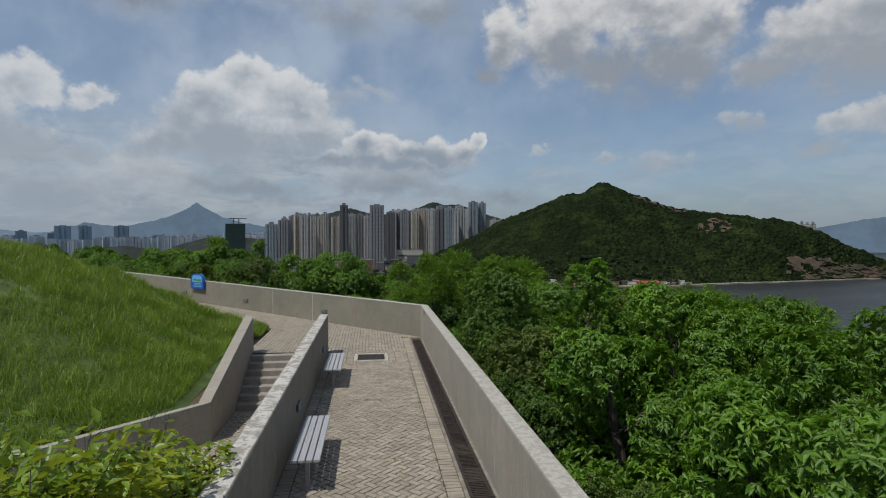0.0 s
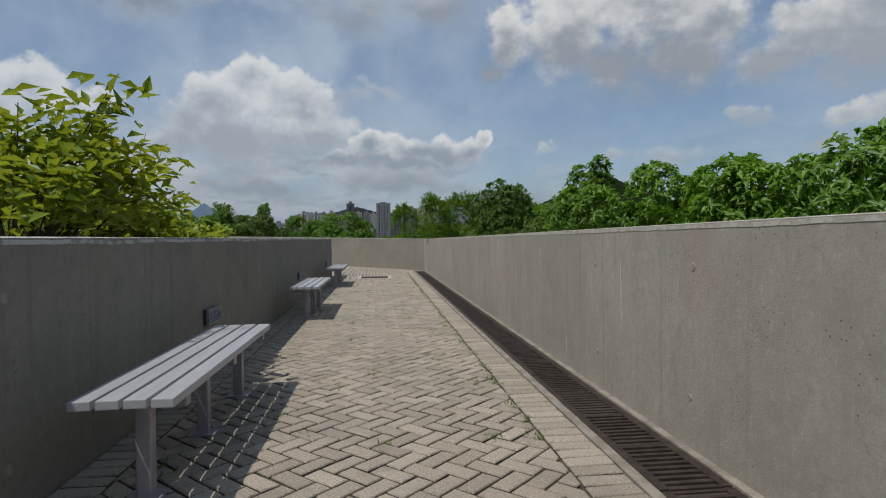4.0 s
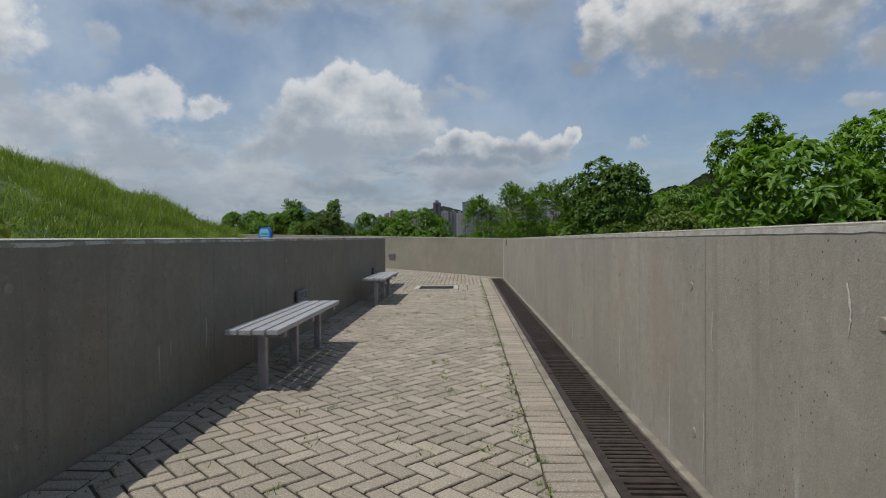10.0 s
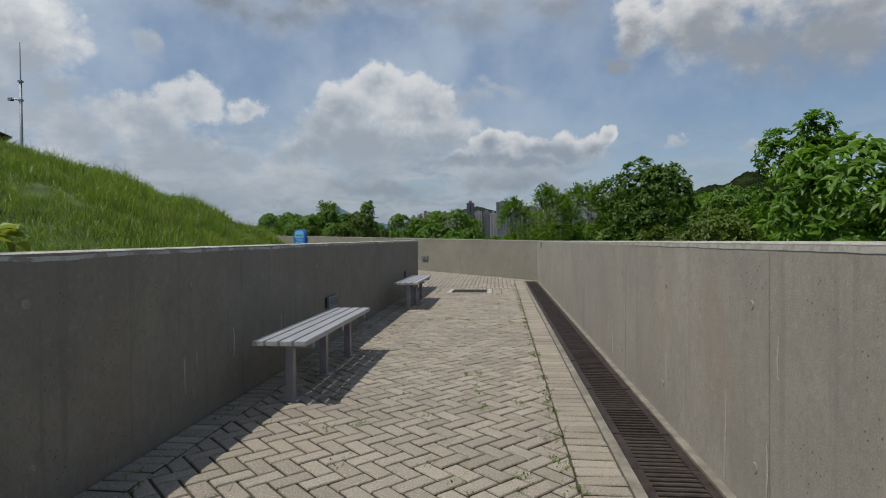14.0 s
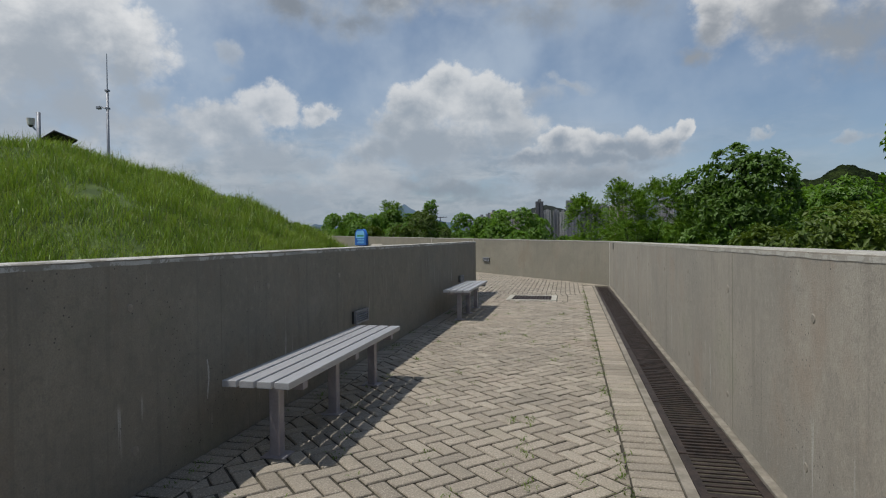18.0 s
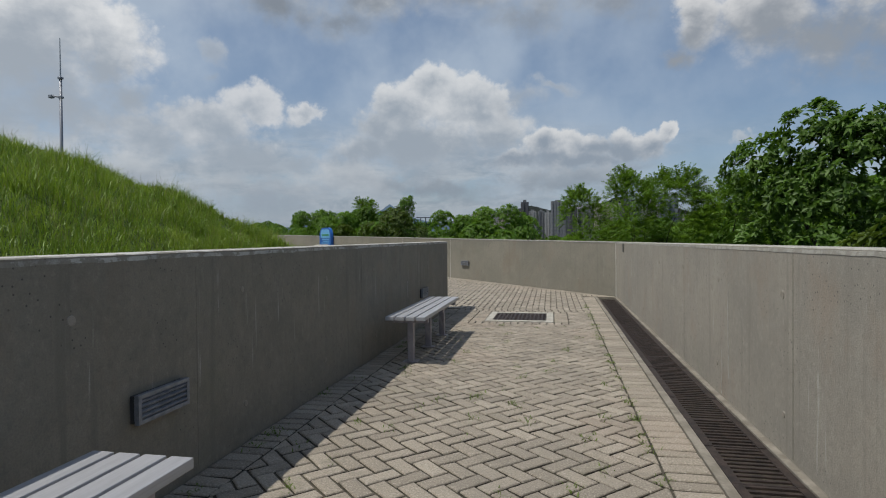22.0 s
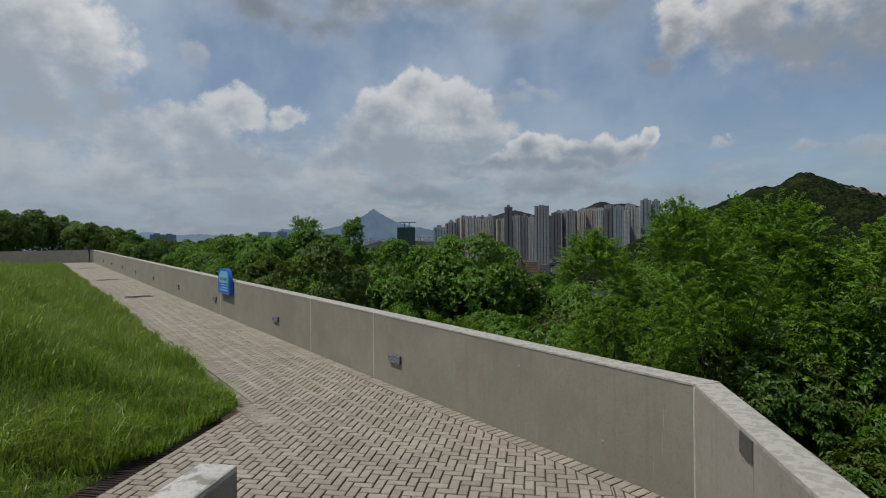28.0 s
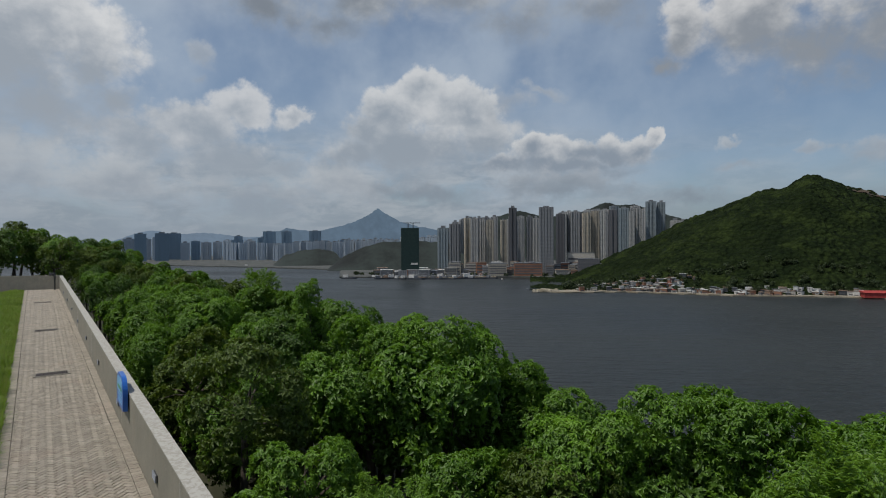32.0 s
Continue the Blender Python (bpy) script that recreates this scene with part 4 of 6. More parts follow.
def arched(w, h, r, th, bm=None):
    bm = bm or bmesh.new()
    pts = [(-w / 2, 0), (w / 2, 0), (w / 2, h - r)]
    pts += [(w / 2 - r + r * math.cos(a), h - r + r * math.sin(a)) for a in [radians(15 * i) for i in range(1, 7)]]
    pts += [(-w / 2 + r - r * math.sin(a), h - r + r * math.cos(a)) for a in [radians(15 * i) for i in range(0, 6)]]
    pts += [(-w / 2, h - r)]
    lo = [bm.verts.new((x, 0, z)) for x, z in pts]
    hi = [bm.verts.new((x, th, z)) for x, z in pts]
    bm.faces.new(lo)
    bm.faces.new(hi[::-1])
    for i in range(len(pts)):
        bm.faces.new((lo[i], hi[i], hi[(i + 1) % len(pts)], lo[(i + 1) % len(pts)]))
    return bm


part("panel", arched(1.2, 0.74, 0.34, 0.10), "sign_blue", board)
part("picture", moved(arched(0.92, 0.34, 0.20, 0.006), Matrix.Translation((0, 0.10, 0.33))), "sign_pale", board, "pale blue printed picture panel")
part("landscape_band", block(-0.40, 0.106, 0.40, 0.34, 0.110, 0.48, 0.001), "sign_green", board, "green printed hill shape")
for i, wd in enumerate((0.8, 0.66, 0.74)):
    part("text_bar", block(-0.42, 0.10, 0.10 + 0.075 * i, -0.42 + wd, 0.104, 0.135 + 0.075 * i), "sign_pale", board, "pale bar of lettering")
part("bracket", block(-0.5, -0.02, 0.15, 0.5, 0.0, 0.22), "lamp_grey", board)
board.matrix_world = Matrix.Translation(up(14.4, 0.025, 0.70)) @ Matrix.Rotation(radians(135), 4, "Z")

# mast, camera pole and small roof on the bank
mast = tagged(new("mast"), "tall thin grey steel mast with a small camera arm", "mast")
MX, MY = -39.0, 44.3
part("pole", tube([(0, 0, 0), (0, 0, 7.0), (0, 0, 14.0)], [0.14, 0.12, 0.10], 10), "lamp_grey", mast, smooth=True)
part("rod", tube([(0, 0, 14.0), (0, 0, 17.0)], [0.05, 0.03], 6), "steel", mast)
arm = part("arm", tube([(0, 0, 12.4), (-0.75, -0.1, 12.5)], [0.06, 0.05], 6), "lamp_grey", mast)
part("camera_head", block(-1.0, -0.2, 12.35, -0.65, 0.1, 12.6, 0.04), "lamp_grey", arm)
for z in (12.3, 13.8):
    part("clamp", block(-0.15, -0.15, z, 0.15, 0.15, z + 0.16, 0.02), "lamp_grey", mast)
mast.location = (MX, MY, 0.3)

pole = tagged(new("camera_pole"), "grey steel pole carrying a drum-shaped camera", "camera pole")
part("pole", tube([(0, 0, -1.0), (0, 0, 1.18)], [0.048, 0.048], 10), "lamp_grey", pole, smooth=True)
arm = part("arm", tube([(0, 0, 0.66), (-0.10, -0.02, 0.72), (-0.17, -0.04, 0.84)], [0.024, 0.022, 0.022], 6), "lamp_grey", pole)
bm = bmesh.new()
bmesh.ops.create_cone(bm, cap_ends=True, segments=18, radius1=0.085, radius2=0.10, depth=0.18)
drum = part("camera_drum", moved(bm, Matrix.Translation((-0.20, -0.05, 0.93))), "sealant", arm, "pale drum-shaped camera housing")
bm = bmesh.new()
bmesh.ops.create_uvsphere(bm, u_segments=12, v_segments=8, radius=0.06)
part("lens_dome", moved(bm, Matrix.Translation((-0.20, -0.05, 0.84))), "lamp_dark", arm, "dark glass dome", smooth=True)
pole.location = (-14.95, 15.9, 3.55)
shelter = tagged(new("solar_shelter"), "small dark tilted roof panel on a short post on the bank", "shelter")
part("roof", moved(block(-0.33, -0.30, -0.025, 0.33, 0.30, 0.025, 0.008), Matrix.Translation((0, 0, 0.44)) @ Matrix.Rotation(radians(-24), 4, "X") @ Matrix.Rotation(radians(38), 4, "Z")), "hut_roof", shelter)
part("bracket", moved(block(-0.13, -0.10, 0.22, 0.13, 0.10, 0.41, 0.02), Matrix.Rotation(radians(20), 4, "Z")), "hut_roof", shelter)
part("post", tube([(0, 0, -0.9), (0, 0, 0.40)], [0.04, 0.04], 8), "hut_roof", shelter)
shelter.matrix_world = pose(-14.78, 16.35, 3.62, 0, 0, 42)
small_cam = tagged(new("wall_camera"), "small black camera on the far wall's corner", "camera")
part("body", block(-0.35, -0.22, -0.10, 0.0, 0.10, 0.12, 0.03), "lamp_dark", small_cam)
part("bracket", block(-0.05, -0.06, -0.4, 0.05, 0.06, -0.1, 0.01), "lamp_dark", small_cam)
small_cam.location = up(LP - 1.2, 0.35, 1.28)
part("stand", block(-0.04, -0.04, -1.26, 0.04, 0.04, -0.38), "lamp_dark", small_cam)

# ---- plants ----
def fast_mesh(name, verts, tris, mat):
    me = bpy.data.meshes.new(name)
    me.vertices.add(len(verts))
    me.vertices.foreach_set("co", np.ascontiguousarray(verts, dtype=np.float32).ravel())
    me.loops.add(3 * len(tris))
    me.loops.foreach_set("vertex_index", np.ascontiguousarray(tris, dtype=np.int32).ravel())
    me.polygons.add(len(tris))
    me.polygons.foreach_set("loop_start", np.arange(0, 3 * len(tris), 3, dtype=np.int32))
    me.polygons.foreach_set("loop_total", np.full(len(tris), 3, dtype=np.int32))
    me.materials.append(MATS[mat])
    me.update()
    me.validate()
    return me


def unit(v):
    return v / np.maximum(np.linalg.norm(v, axis=-1, keepdims=True), 1e-9)


def leaves(r, base, way, face, length, width, fold=0.12):
    """Folded leaves, two triangles each, from their stalks' ends, ways and faces."""
    side = unit(np.cross(way, face))
    nrm = unit(np.cross(side, way))
    L, Wd = length[:, None], width[:, None]
    mid = base + way * L * 0.45 + nrm * L * 0.05
    a = mid + side * Wd * 0.5 + nrm * L * fold
    b = mid - side * Wd * 0.5 + nrm * L * fold
    tip = base + way * L - nrm * L * 0.10
    n_ = len(base)
    verts = np.stack([base, a, tip, b], 1).reshape(-1, 3)
    o = np.arange(n_)[:, None] * 4
    tris = np.concatenate([o + np.array([[0, 1, 2]]), o + np.array([[0, 2, 3]])], 0)
    return verts, tris


def crown(seed, size, clumps, per, leaf, droop=0.45, lumps=7, wide=0.36, style="rosette", inner=0.35):
    """A crown of leaf clusters round the ends of twigs, heaped in lobes with dark gaps. Its top is at z = 0."""
    r = np.random.default_rng(seed)
    size = np.array(size)
    lob = unit(r.normal(size=(lumps, 3)) + [0, 0, 0.25])
    lob_c = lob * r.uniform(0.45, 0.72, lumps)[:, None]
    lob_r = r.uniform(0.19, 0.36, lumps)
    which = r.choice(lumps, clumps, p=lob_r ** 2 / (lob_r ** 2).sum())
    d = unit(r.normal(size=(clumps, 3)) + lob[which] * 0.55 + [0, 0, 0.35])
    shell = np.where(r.random(clumps) < inner, r.uniform(0.35, 0.8, clumps), r.uniform(0.90, 1.04, clumps))
    c = (lob_c[which] + d * (lob_r[which] * shell)[:, None]) * size
    out = unit(d * 0.8 + c / size * 0.5)
    k_ = clumps * per
    idx = np.repeat(np.arange(clumps), per)
    o_ = out[idx]
    u_ = unit(np.cross(o_, r.normal(size=(clumps, 3))[idx]))
    w_ = np.cross(o_, u_)
    if style == "rosette":
        a = r.uniform(0, 2 * np.pi, k_)[:, None]
        ring = u_ * np.cos(a) + w_ * np.sin(a)
        base = c[idx] + r.normal(size=(k_, 3)) * leaf * 0.22
        way = unit(ring * 0.85 + o_ * r.uniform(0.0, 0.8, k_)[:, None] + r.normal(size=(k_, 3)) * 0.15 + np.array([0, 0, -droop]))
        face = unit(o_ * 0.9 + np.array([0, 0, 0.4]) + r.normal(size=(k_, 3)) * 0.3)
    else:
        # fronds: leaflets in pairs along a twig that arches outwards
        f_ = r.uniform(0, 1, k_)[:, None]
        side = np.where(r.random(k_) < 0.5, -1.0, 1.0)[:, None]
        flat_side = unit(np.cross(o_, np.array([0, 0, 1.0]) + 0.35 * r.normal(size=(clumps, 3))[idx]))
        twig = unit(o_ + np.array([0, 0, 0.35]))
        base = c[idx] + twig * f_ * 0.42 - np.array([0, 0, 0.16]) * f_ ** 2 + r.normal(size=(k_, 3)) * 0.012
        way = unit(flat_side * side * 0.9 + twig * 0.45 + np.array([0, 0, -droop]) + r.normal(size=(k_, 3)) * 0.12)
        face = unit(np.array([0, 0, 1.0]) + r.normal(size=(k_, 3)) * 0.2)
    ln = leaf * r.uniform(0.65, 1.25, k_)
    v, t_ = leaves(r, base, way, face, ln, ln * wide)
    v[:, 2] -= v[:, 2].max()
    return v, t_, c


def limbs(seed, height, c, size, girth, top):
    """Trunk and limbs under a crown whose clump centres are c; the ground is at z = 0."""
    r = random.Random(seed)
    bm = bmesh.new()
    lean = Vector((r.uniform(-0.12, 0.12), r.uniform(-0.12, 0.12), 0))
    fork = height - size[2] * 1.5
    mid = lean * height * 0.5 + Vector((0, 0, fork))
    tube([(0, 0, -0.4), (lean.x * 0.6, lean.y * 0.6, fork * 0.5), tuple(mid)], [girth * 1.25, girth, girth * 0.8], 8, bm)
    for i in range(9):
        e = c[r.randrange(len(c))]
        end = Vector((e[0], e[1], height + e[2] - top)) * 0.92
        bend = mid.lerp(end, 0.45) + Vector((r.uniform(-0.2, 0.2), r.uniform(-0.2, 0.2), r.uniform(0.0, 0.3)))
        tube([tuple(mid - Vector((0, 0, 0.1))), tuple(bend), tuple(end)], [girth * 0.5, girth * 0.28, girth * 0.07], 5, bm)
    return bm


KINDS = []
for seed, size, clumps, per, leaf, mat, droop, wide, girth, lumps, style in (
        (11, (1.80, 1.80, 2.10), 1500, 15, 0.105, "leaf_mid", 0.55, 0.40, 0.10, 17, "rosette"),
        (12, (1.70, 1.70, 2.20), 1500, 15, 0.100, "leaf_dark", 0.25, 0.46, 0.10, 24, "rosette"),
        (13, (1.90, 1.80, 2.10), 1500, 15, 0.105, "leaf_mid", 0.60, 0.40, 0.11, 16, "rosette"),
        (14, (1.60, 1.60, 2.30), 1000, 34, 0.068, "leaf_feather", 0.15, 0.44, 0.05, 20, "frond"),
        (15, (1.80, 1.70, 2.20), 1250, 15, 0.095, "leaf_olive", 0.35, 0.42, 0.09, 20, "rosette"),
        (16, (1.30, 1.30, 2.60), 1000, 15, 0.105, "leaf_mid", 0.35, 0.42, 0.08, 22, "rosette"),
        (21, (2.10, 2.00, 2.20), 720, 13, 0.150, "leaf_mid", 0.40, 0.48, 0.11, 12, "rosette"),
        (22, (2.20, 2.20, 2.20), 720, 13, 0.145, "leaf_olive", 0.35, 0.48, 0.11, 13, "rosette"),
        (23, (2.00, 2.20, 2.30), 720, 13, 0.145, "leaf_dark", 0.35, 0.50, 0.11, 12, "rosette")):
    v, t_, c_ = crown(seed, size, clumps, per, leaf, droop, lumps, wide, style)
    top_ = c_[:, 2].max() + 0.1
    crown_me = fast_mesh("crown", v, t_, mat)
    bm = limbs(seed, 7.0, c_, size, girth, top_)
    trunk_me = bpy.data.meshes.new("trunk")
    bm.to_mesh(trunk_me)
    bm.free()
    trunk_me.materials.append(MATS["bark"])
    KINDS.append((crown_me, trunk_me, size))
TREE_WORDS = {0: "broad bright green tree with drooping leaf clusters on the slope", 1: "round dark green leafy tree behind the parapet",
              2: "spreading bright green tree on the wooded slope", 3: "airy light green tree with feathery leaves",
              4: "dense olive green tree on the slope", 5: "slender upright bright green tree", 6: "leafy green tree on the hillside",
              7: "olive green tree on the hillside", 8: "dark green tree on the hillside"}


def tree(kind, x, y, top, scale=1.0, turn=0.0, ground=None):
    """A tree whose crown ends at the height top and whose trunk stands on the slope."""
    crown_me, trunk_me, size = KINDS[kind]
    g = slope_height(x, y) if ground is None else ground
    clear = max(x - XR - T, (x + y - XR - YC) * 0.7071 - T)
    if ground is None:
        scale = min(scale, max(0.35, (clear - 0.12) / (1.05 * size[0])))
    t_ = tagged(new("tree"), TREE_WORDS[kind], "tree", "trees on the slope")
    t_.location = (x, y, g)
    a = new("trunk", trunk_me)
    b = new("crown", crown_me)
    a.parent = b.parent = t_
    h = max(top - g, 2.2)
    a.scale, b.scale = (scale, scale, h / 7.0), (scale, scale, scale)
    b.location = (0, 0, h)
    a.rotation_euler = b.rotation_euler = (0, 0, turn)
    return t_


near = [  # kind, x, y, top, scale
    (1, 1.95, 13.2, 2.65, 0.85), (4, 2.1, 10.6, 1.55, 0.95), (5, 3.25, 10.9, 2.95, 0.8), (0, 2.25, 3.3, 1.95, 1), (2, 2.3, 6.9, 1.95, 1), (0, 4.9, 4.6, 2.45, 1), (2, 4.3, 8.6, 2.55, 0.9),
    (2, 4.9, 7.6, 2.10, 1), (0, 6.4, 10.4, 1.90, 1.1), (1, 2.6, 15.9, 0.90, 0.9), (4, 1.5, 16.6, 0.35, 0.75), (2, 2, 0.7, 1.25, 0.95), (0, 4.4, 0.9, 1.50, 1.05),
    (2, 6.9, 2.4, 1.60, 1.1), (0, 7.2, 6.4, 1.75, 1.15), (4, 5.2, 13.6, 2.00, 1.05), (0, 3.6, 17.2, 0.70, 0.95), (2, 8.8, 4.2, 1.10, 1.2), (4, 9.2, 8.6, 1.55, 1.2),
    (2, 8.4, 12.6, 1.85, 1.2), (0, 2.2, -2.4, 0.90, 1), (4, 5, -2.2, 0.90, 1.1), (0, 11.2, 6.4, 0.90, 1.25), (4, 11.4, 10.6, 1.15, 1.3), (2, 9.4, 0.6, 0.50, 1.2),
    (1, 1.5, 18.9, -0.35, 0.85), (1, 2.9, 18.4, 0.35, 0.95), (0, 3.6, 14.6, 2.20, 0.95), (4, 0.4, 20.3, 0.60, 0.8), (4, 1.8, 20.7, 1.20, 0.95), (0, 3.4, 19.8, 1.75, 0.95), (2, -0.9, 21.8, 0.80, 0.8), (4, 5.9, 21.4, 1.30, 1),
    (4, 1.6, 5, 0.20, 0.8), (0, 1.5, 1.6, 0.10, 0.75), (1, 1.6, 8.7, 0.50, 0.8), (4, 3.3, 2, 0.70, 0.9), (1, 3.4, 5.6, 1.10, 0.95), (4, 1.7, 12.2, 0.70, 0.8), (1, 3.4, 12.4, 1.30, 0.9),
    (3, -0.55, 20.95, 2.60, 0.5), (3, 0.5, 20.3, 2.95, 0.55), (3, 1.6, 21.3, 3.10, 0.75), (3, 2.9, 20.4, 2.85, 0.85), (3, 4.2, 20.5, 2.80, 0.9), (3, 3.1, 24.2, 2.20, 0.9), (0, 4.9, 18.4, 1.70, 0.9),
    (5, -8.58, 34.72, 3.57, 0.69), (0, -3.81, 32.03, 2.83, 1.06), (3, -11.96, 37.52, 3.83, 0.62), (2, -6.1, 32.03, 2.67, 1.06), (0, -5.25, 33.62, 2.28, 1.06), (2, -2.26, 32.64, 2.28, 1.01), (2, -10.98, 36.67, 3.20, 1.01), (2, -12.81, 35.94, 2.87, 1.01), (0, -14.77, 36.43, 3.04, 1.01), (2, -10.25, 35.08, 2.30, 1.06),
    (0, -1.6, 24, 0.90, 0.8), (3, -3.4, 25.4, 0.85, 0.85), (0, -5.6, 27, 0.90, 0.9), (2, -2, 27.2, 0.75, 0.95), (4, 0.6, 26.2, 0.10, 0.95), (0, 3.4, 27, -0.10, 1),
    (2, 5.6, 25, 0.30, 1.05), (2, -0, 32.64, 0.90, 1.18), (0, 3.54, 33.13, -0.80, 1.18), (2, 5.6, 29.4, -0.70, 1.1), (3, 7.2, 22.8, 0.90, 1), (0, 8.6, 26.6, -0.70, 1.1),
    (2, -9.52, 31.42, 1.41, 0.95), (0, -13.67, 34.6, 1.97, 1.01), (2, -15.38, 38.5, 2.65, 1.12), (2, -18.3, 40.45, 2.43, 1.06), (0, -21.23, 44.11, 2.67, 1.18), (2, -24.16, 46.31, 2.44, 1.12),
    (3, 9.5, 16.5, 1.90, 1.1), (3, 11.5, 15, 1.60, 1.1), (0, 7, 17.2, 1.90, 1), (3, 12.5, 18.5, 1.40, 1.1), (4, 14, 13, 0.80, 1.3), (4, 6.4, 15.2, 1.75, 1), (0, 10.3, 13.6, 1.50, 1.1),
    (0, 1.65, 28.1, 2.00, 1), (2, 3.3, 27.4, 1.90, 1), (2, 0.2, 27.8, 1.60, 0.9), (0, 4.6, 26.2, 1.95, 1), (4, 6.4, 24.4, 1.60, 1), (0, -13.6, 37, 2.98, 1.1), (2, -16.2, 39.6, 3.08, 1.1),
    (2, -14.4, 42.4, 2.77, 1.18), (2, -5.62, 36.79, 1.34, 1.23), (0, -9.52, 39.96, 2.42, 1.18),
]
rt = random.Random(9)
taken = []
for kind, x, y, top, s in near:
    tree(kind, x, y, top, s, rt.uniform(0, 6.28))
    taken.append((x, y))
    # a lower, denser tree under and beside it
    lx, ly = x + rt.uniform(-0.5, 0.9), y + rt.uniform(-0.6, 0.6)
    tree(rt.choice((4, 6, 8, 6)), lx, ly, max(top - (rt.uniform(0.6, 1.3) if y > 24 else rt.uniform(1.5, 2.1)), slope_height(lx, ly) + 2.3), s * 1.1, rt.uniform(0, 6.28))
for i in range(900):
    d, v = rt.uniform(-26, 60), rt.uniform(1.6, 30)
    p = up(d, -v)
    x, y = p.x, p.y
    if y < 18 and x < 8:
        continue
    if y < -5 or min((x - a) ** 2 + (y - b) ** 2 for a, b in taken) < 5.6:
        continue
    taken.append((x, y))
    top = interp(v, (1.5, 6, 12, 30), (1.3, 1.7, -0.2, -9.0)) + rt.uniform(-0.6, 0.5) + (0.5 + RISE * d if d > 12 else 0.0)
    if d < 9:
        top = min(top, interp(v, (4, 12, 30), (0.2, -1.6, -10)) + rt.uniform(-0.5, 0.5))
    tree(6 + rt.randrange(3), x, y, max(top, slope_height(x, y) + 2.6), rt.uniform(0.8, 1.1), rt.uniform(0, 6.28))
# wooded rise beyond the far wall
for i in range(36):
    az, dist = radians(rt.uniform(37, 54)), rt.uniform(76, 112)
    x, y = -1.6 + -math.sin(az) * dist, 17.5 + math.cos(az) * dist
    el_ = interp(math.degrees(az), (36, 38, 40, 44, 47, 55), (-1.6, -0.3, 1.1, 2.3, 2.9, 3.2)) - (112 - dist) * 0.028
    top = 3.9 + dist * math.tan(radians(el_))
    tree(6 + rt.randrange(3), x, y, top, rt.uniform(1.2, 1.6), rt.uniform(0, 6.28), ground=min(top - 5, slope_height(x, y)))


def sapling():
    """The yellow-green young tree on the lower path, beside the ramp's parapet."""
    r = np.random.default_rng(5)
    s = tagged(new("young_tree"), "young tree with yellow-green leaves beside the ramp wall", "tree")
    s.location = (-3.90, 2.0, LOW)
    bm = bmesh.new()
    tube([(0, 0, -0.05), (0.02, 0.02, 0.7), (0.0, 0.08, 1.4), (-0.05, 0.12, 1.9)], [0.075, 0.065, 0.055, 0.03], 9, bm)
    ends = []
    rr = random.Random(3)

    def branch(e, z0, n_):
        b0 = Vector((0.0, 0.08, z0))
        m_ = b0.lerp(e, 0.5) + Vector((0, 0, 0.12))
        tube([tuple(b0), tuple(m_), tuple(e)], [0.014, 0.008, 0.003], 6, bm)
        ends.extend([(m_, e)] * n_)

    for i in range(58):
        a = rr.uniform(0, 6.28)
        reach = rr.uniform(0.35, 1.45)
        ey = math.sin(a) * reach + 0.75
        h = interp(ey, (-0.8, 0.9, 2.3), (3.0, 3.1, 2.3)) - rr.uniform(0.0, 0.75)
        branch(Vector((min(0.52, math.cos(a) * reach - 0.2), ey, h)), rr.uniform(1.4, 1.9), 1)
    for e in ((0.62, 2.35, 2.20), (0.55, 2.1, 2.1), (0.3, 2.2, 2.25), (0.1, 1.9, 2.45), (0.4, 1.6, 2.35), (-0.3, 1.5, 2.5), (-0.5, 1.0, 2.75), (0.2, 0.8, 2.75), (0.4, 2.0, 2.0), (0.0, 2.2, 2.1)):
        branch(Vector(e), 1.75, 2)
    part("trunk", bm, "bark", s, smooth=True)
    for x, y, h in ((0.28, 0.95, 0.5), (0.35, 1.1, 0.38), (0.0, 0.6, 0.6)):
        bm = bmesh.new()
        p0 = Vector((x, y, 2.5))
        tube([tuple(p0), (x + 0.07, y + 0.10, 2.5 + h * 0.5), (x + 0.05, y + 0.32, 2.5 + h)], [0.007, 0.005, 0.002], 5, bm)
        for k_ in range(4):
            q0 = p0 + Vector((0.06, 0.08 + 0.04 * k_, h * (0.42 + 0.12 * k_)))
            tube([tuple(q0), (q0.x + rr.uniform(-0.1, 0.12), q0.y + rr.uniform(0.02, 0.22), q0.z + rr.uniform(0.03, 0.16))], [0.005, 0.002], 4, bm)
        part("bare_twig", bm, "bark", s, "thin leafless twig")
    base, way, face = [], [], []
    for m_, e in ends:
        for k_ in range(64):
            f_ = rr.uniform(0.25, 1.06)
            p0 = m_.lerp(e, f_) + Vector((rr.gauss(0, 0.10), rr.gauss(0, 0.10), rr.gauss(0, 0.06)))
            d_ = (e - m_).normalized() * 0.5 + Vector((rr.gauss(0, 0.7), rr.gauss(0, 0.7), rr.gauss(-0.25, 0.3)))
            base.append(p0)
            way.append(d_.normalized())
            face.append(Vector((rr.gauss(0, 0.35), rr.gauss(0, 0.35), 1.0)))
    ln = r.uniform(0.09, 0.165, len(base))
    v, t_ = leaves(r, np.array(base), unit(np.array(way)), unit(np.array(face)), ln, ln * 0.42, 0.08)
    new("crown", fast_mesh("crown", v, t_, "leaf_yellow")).parent = s
    return s


sapling()


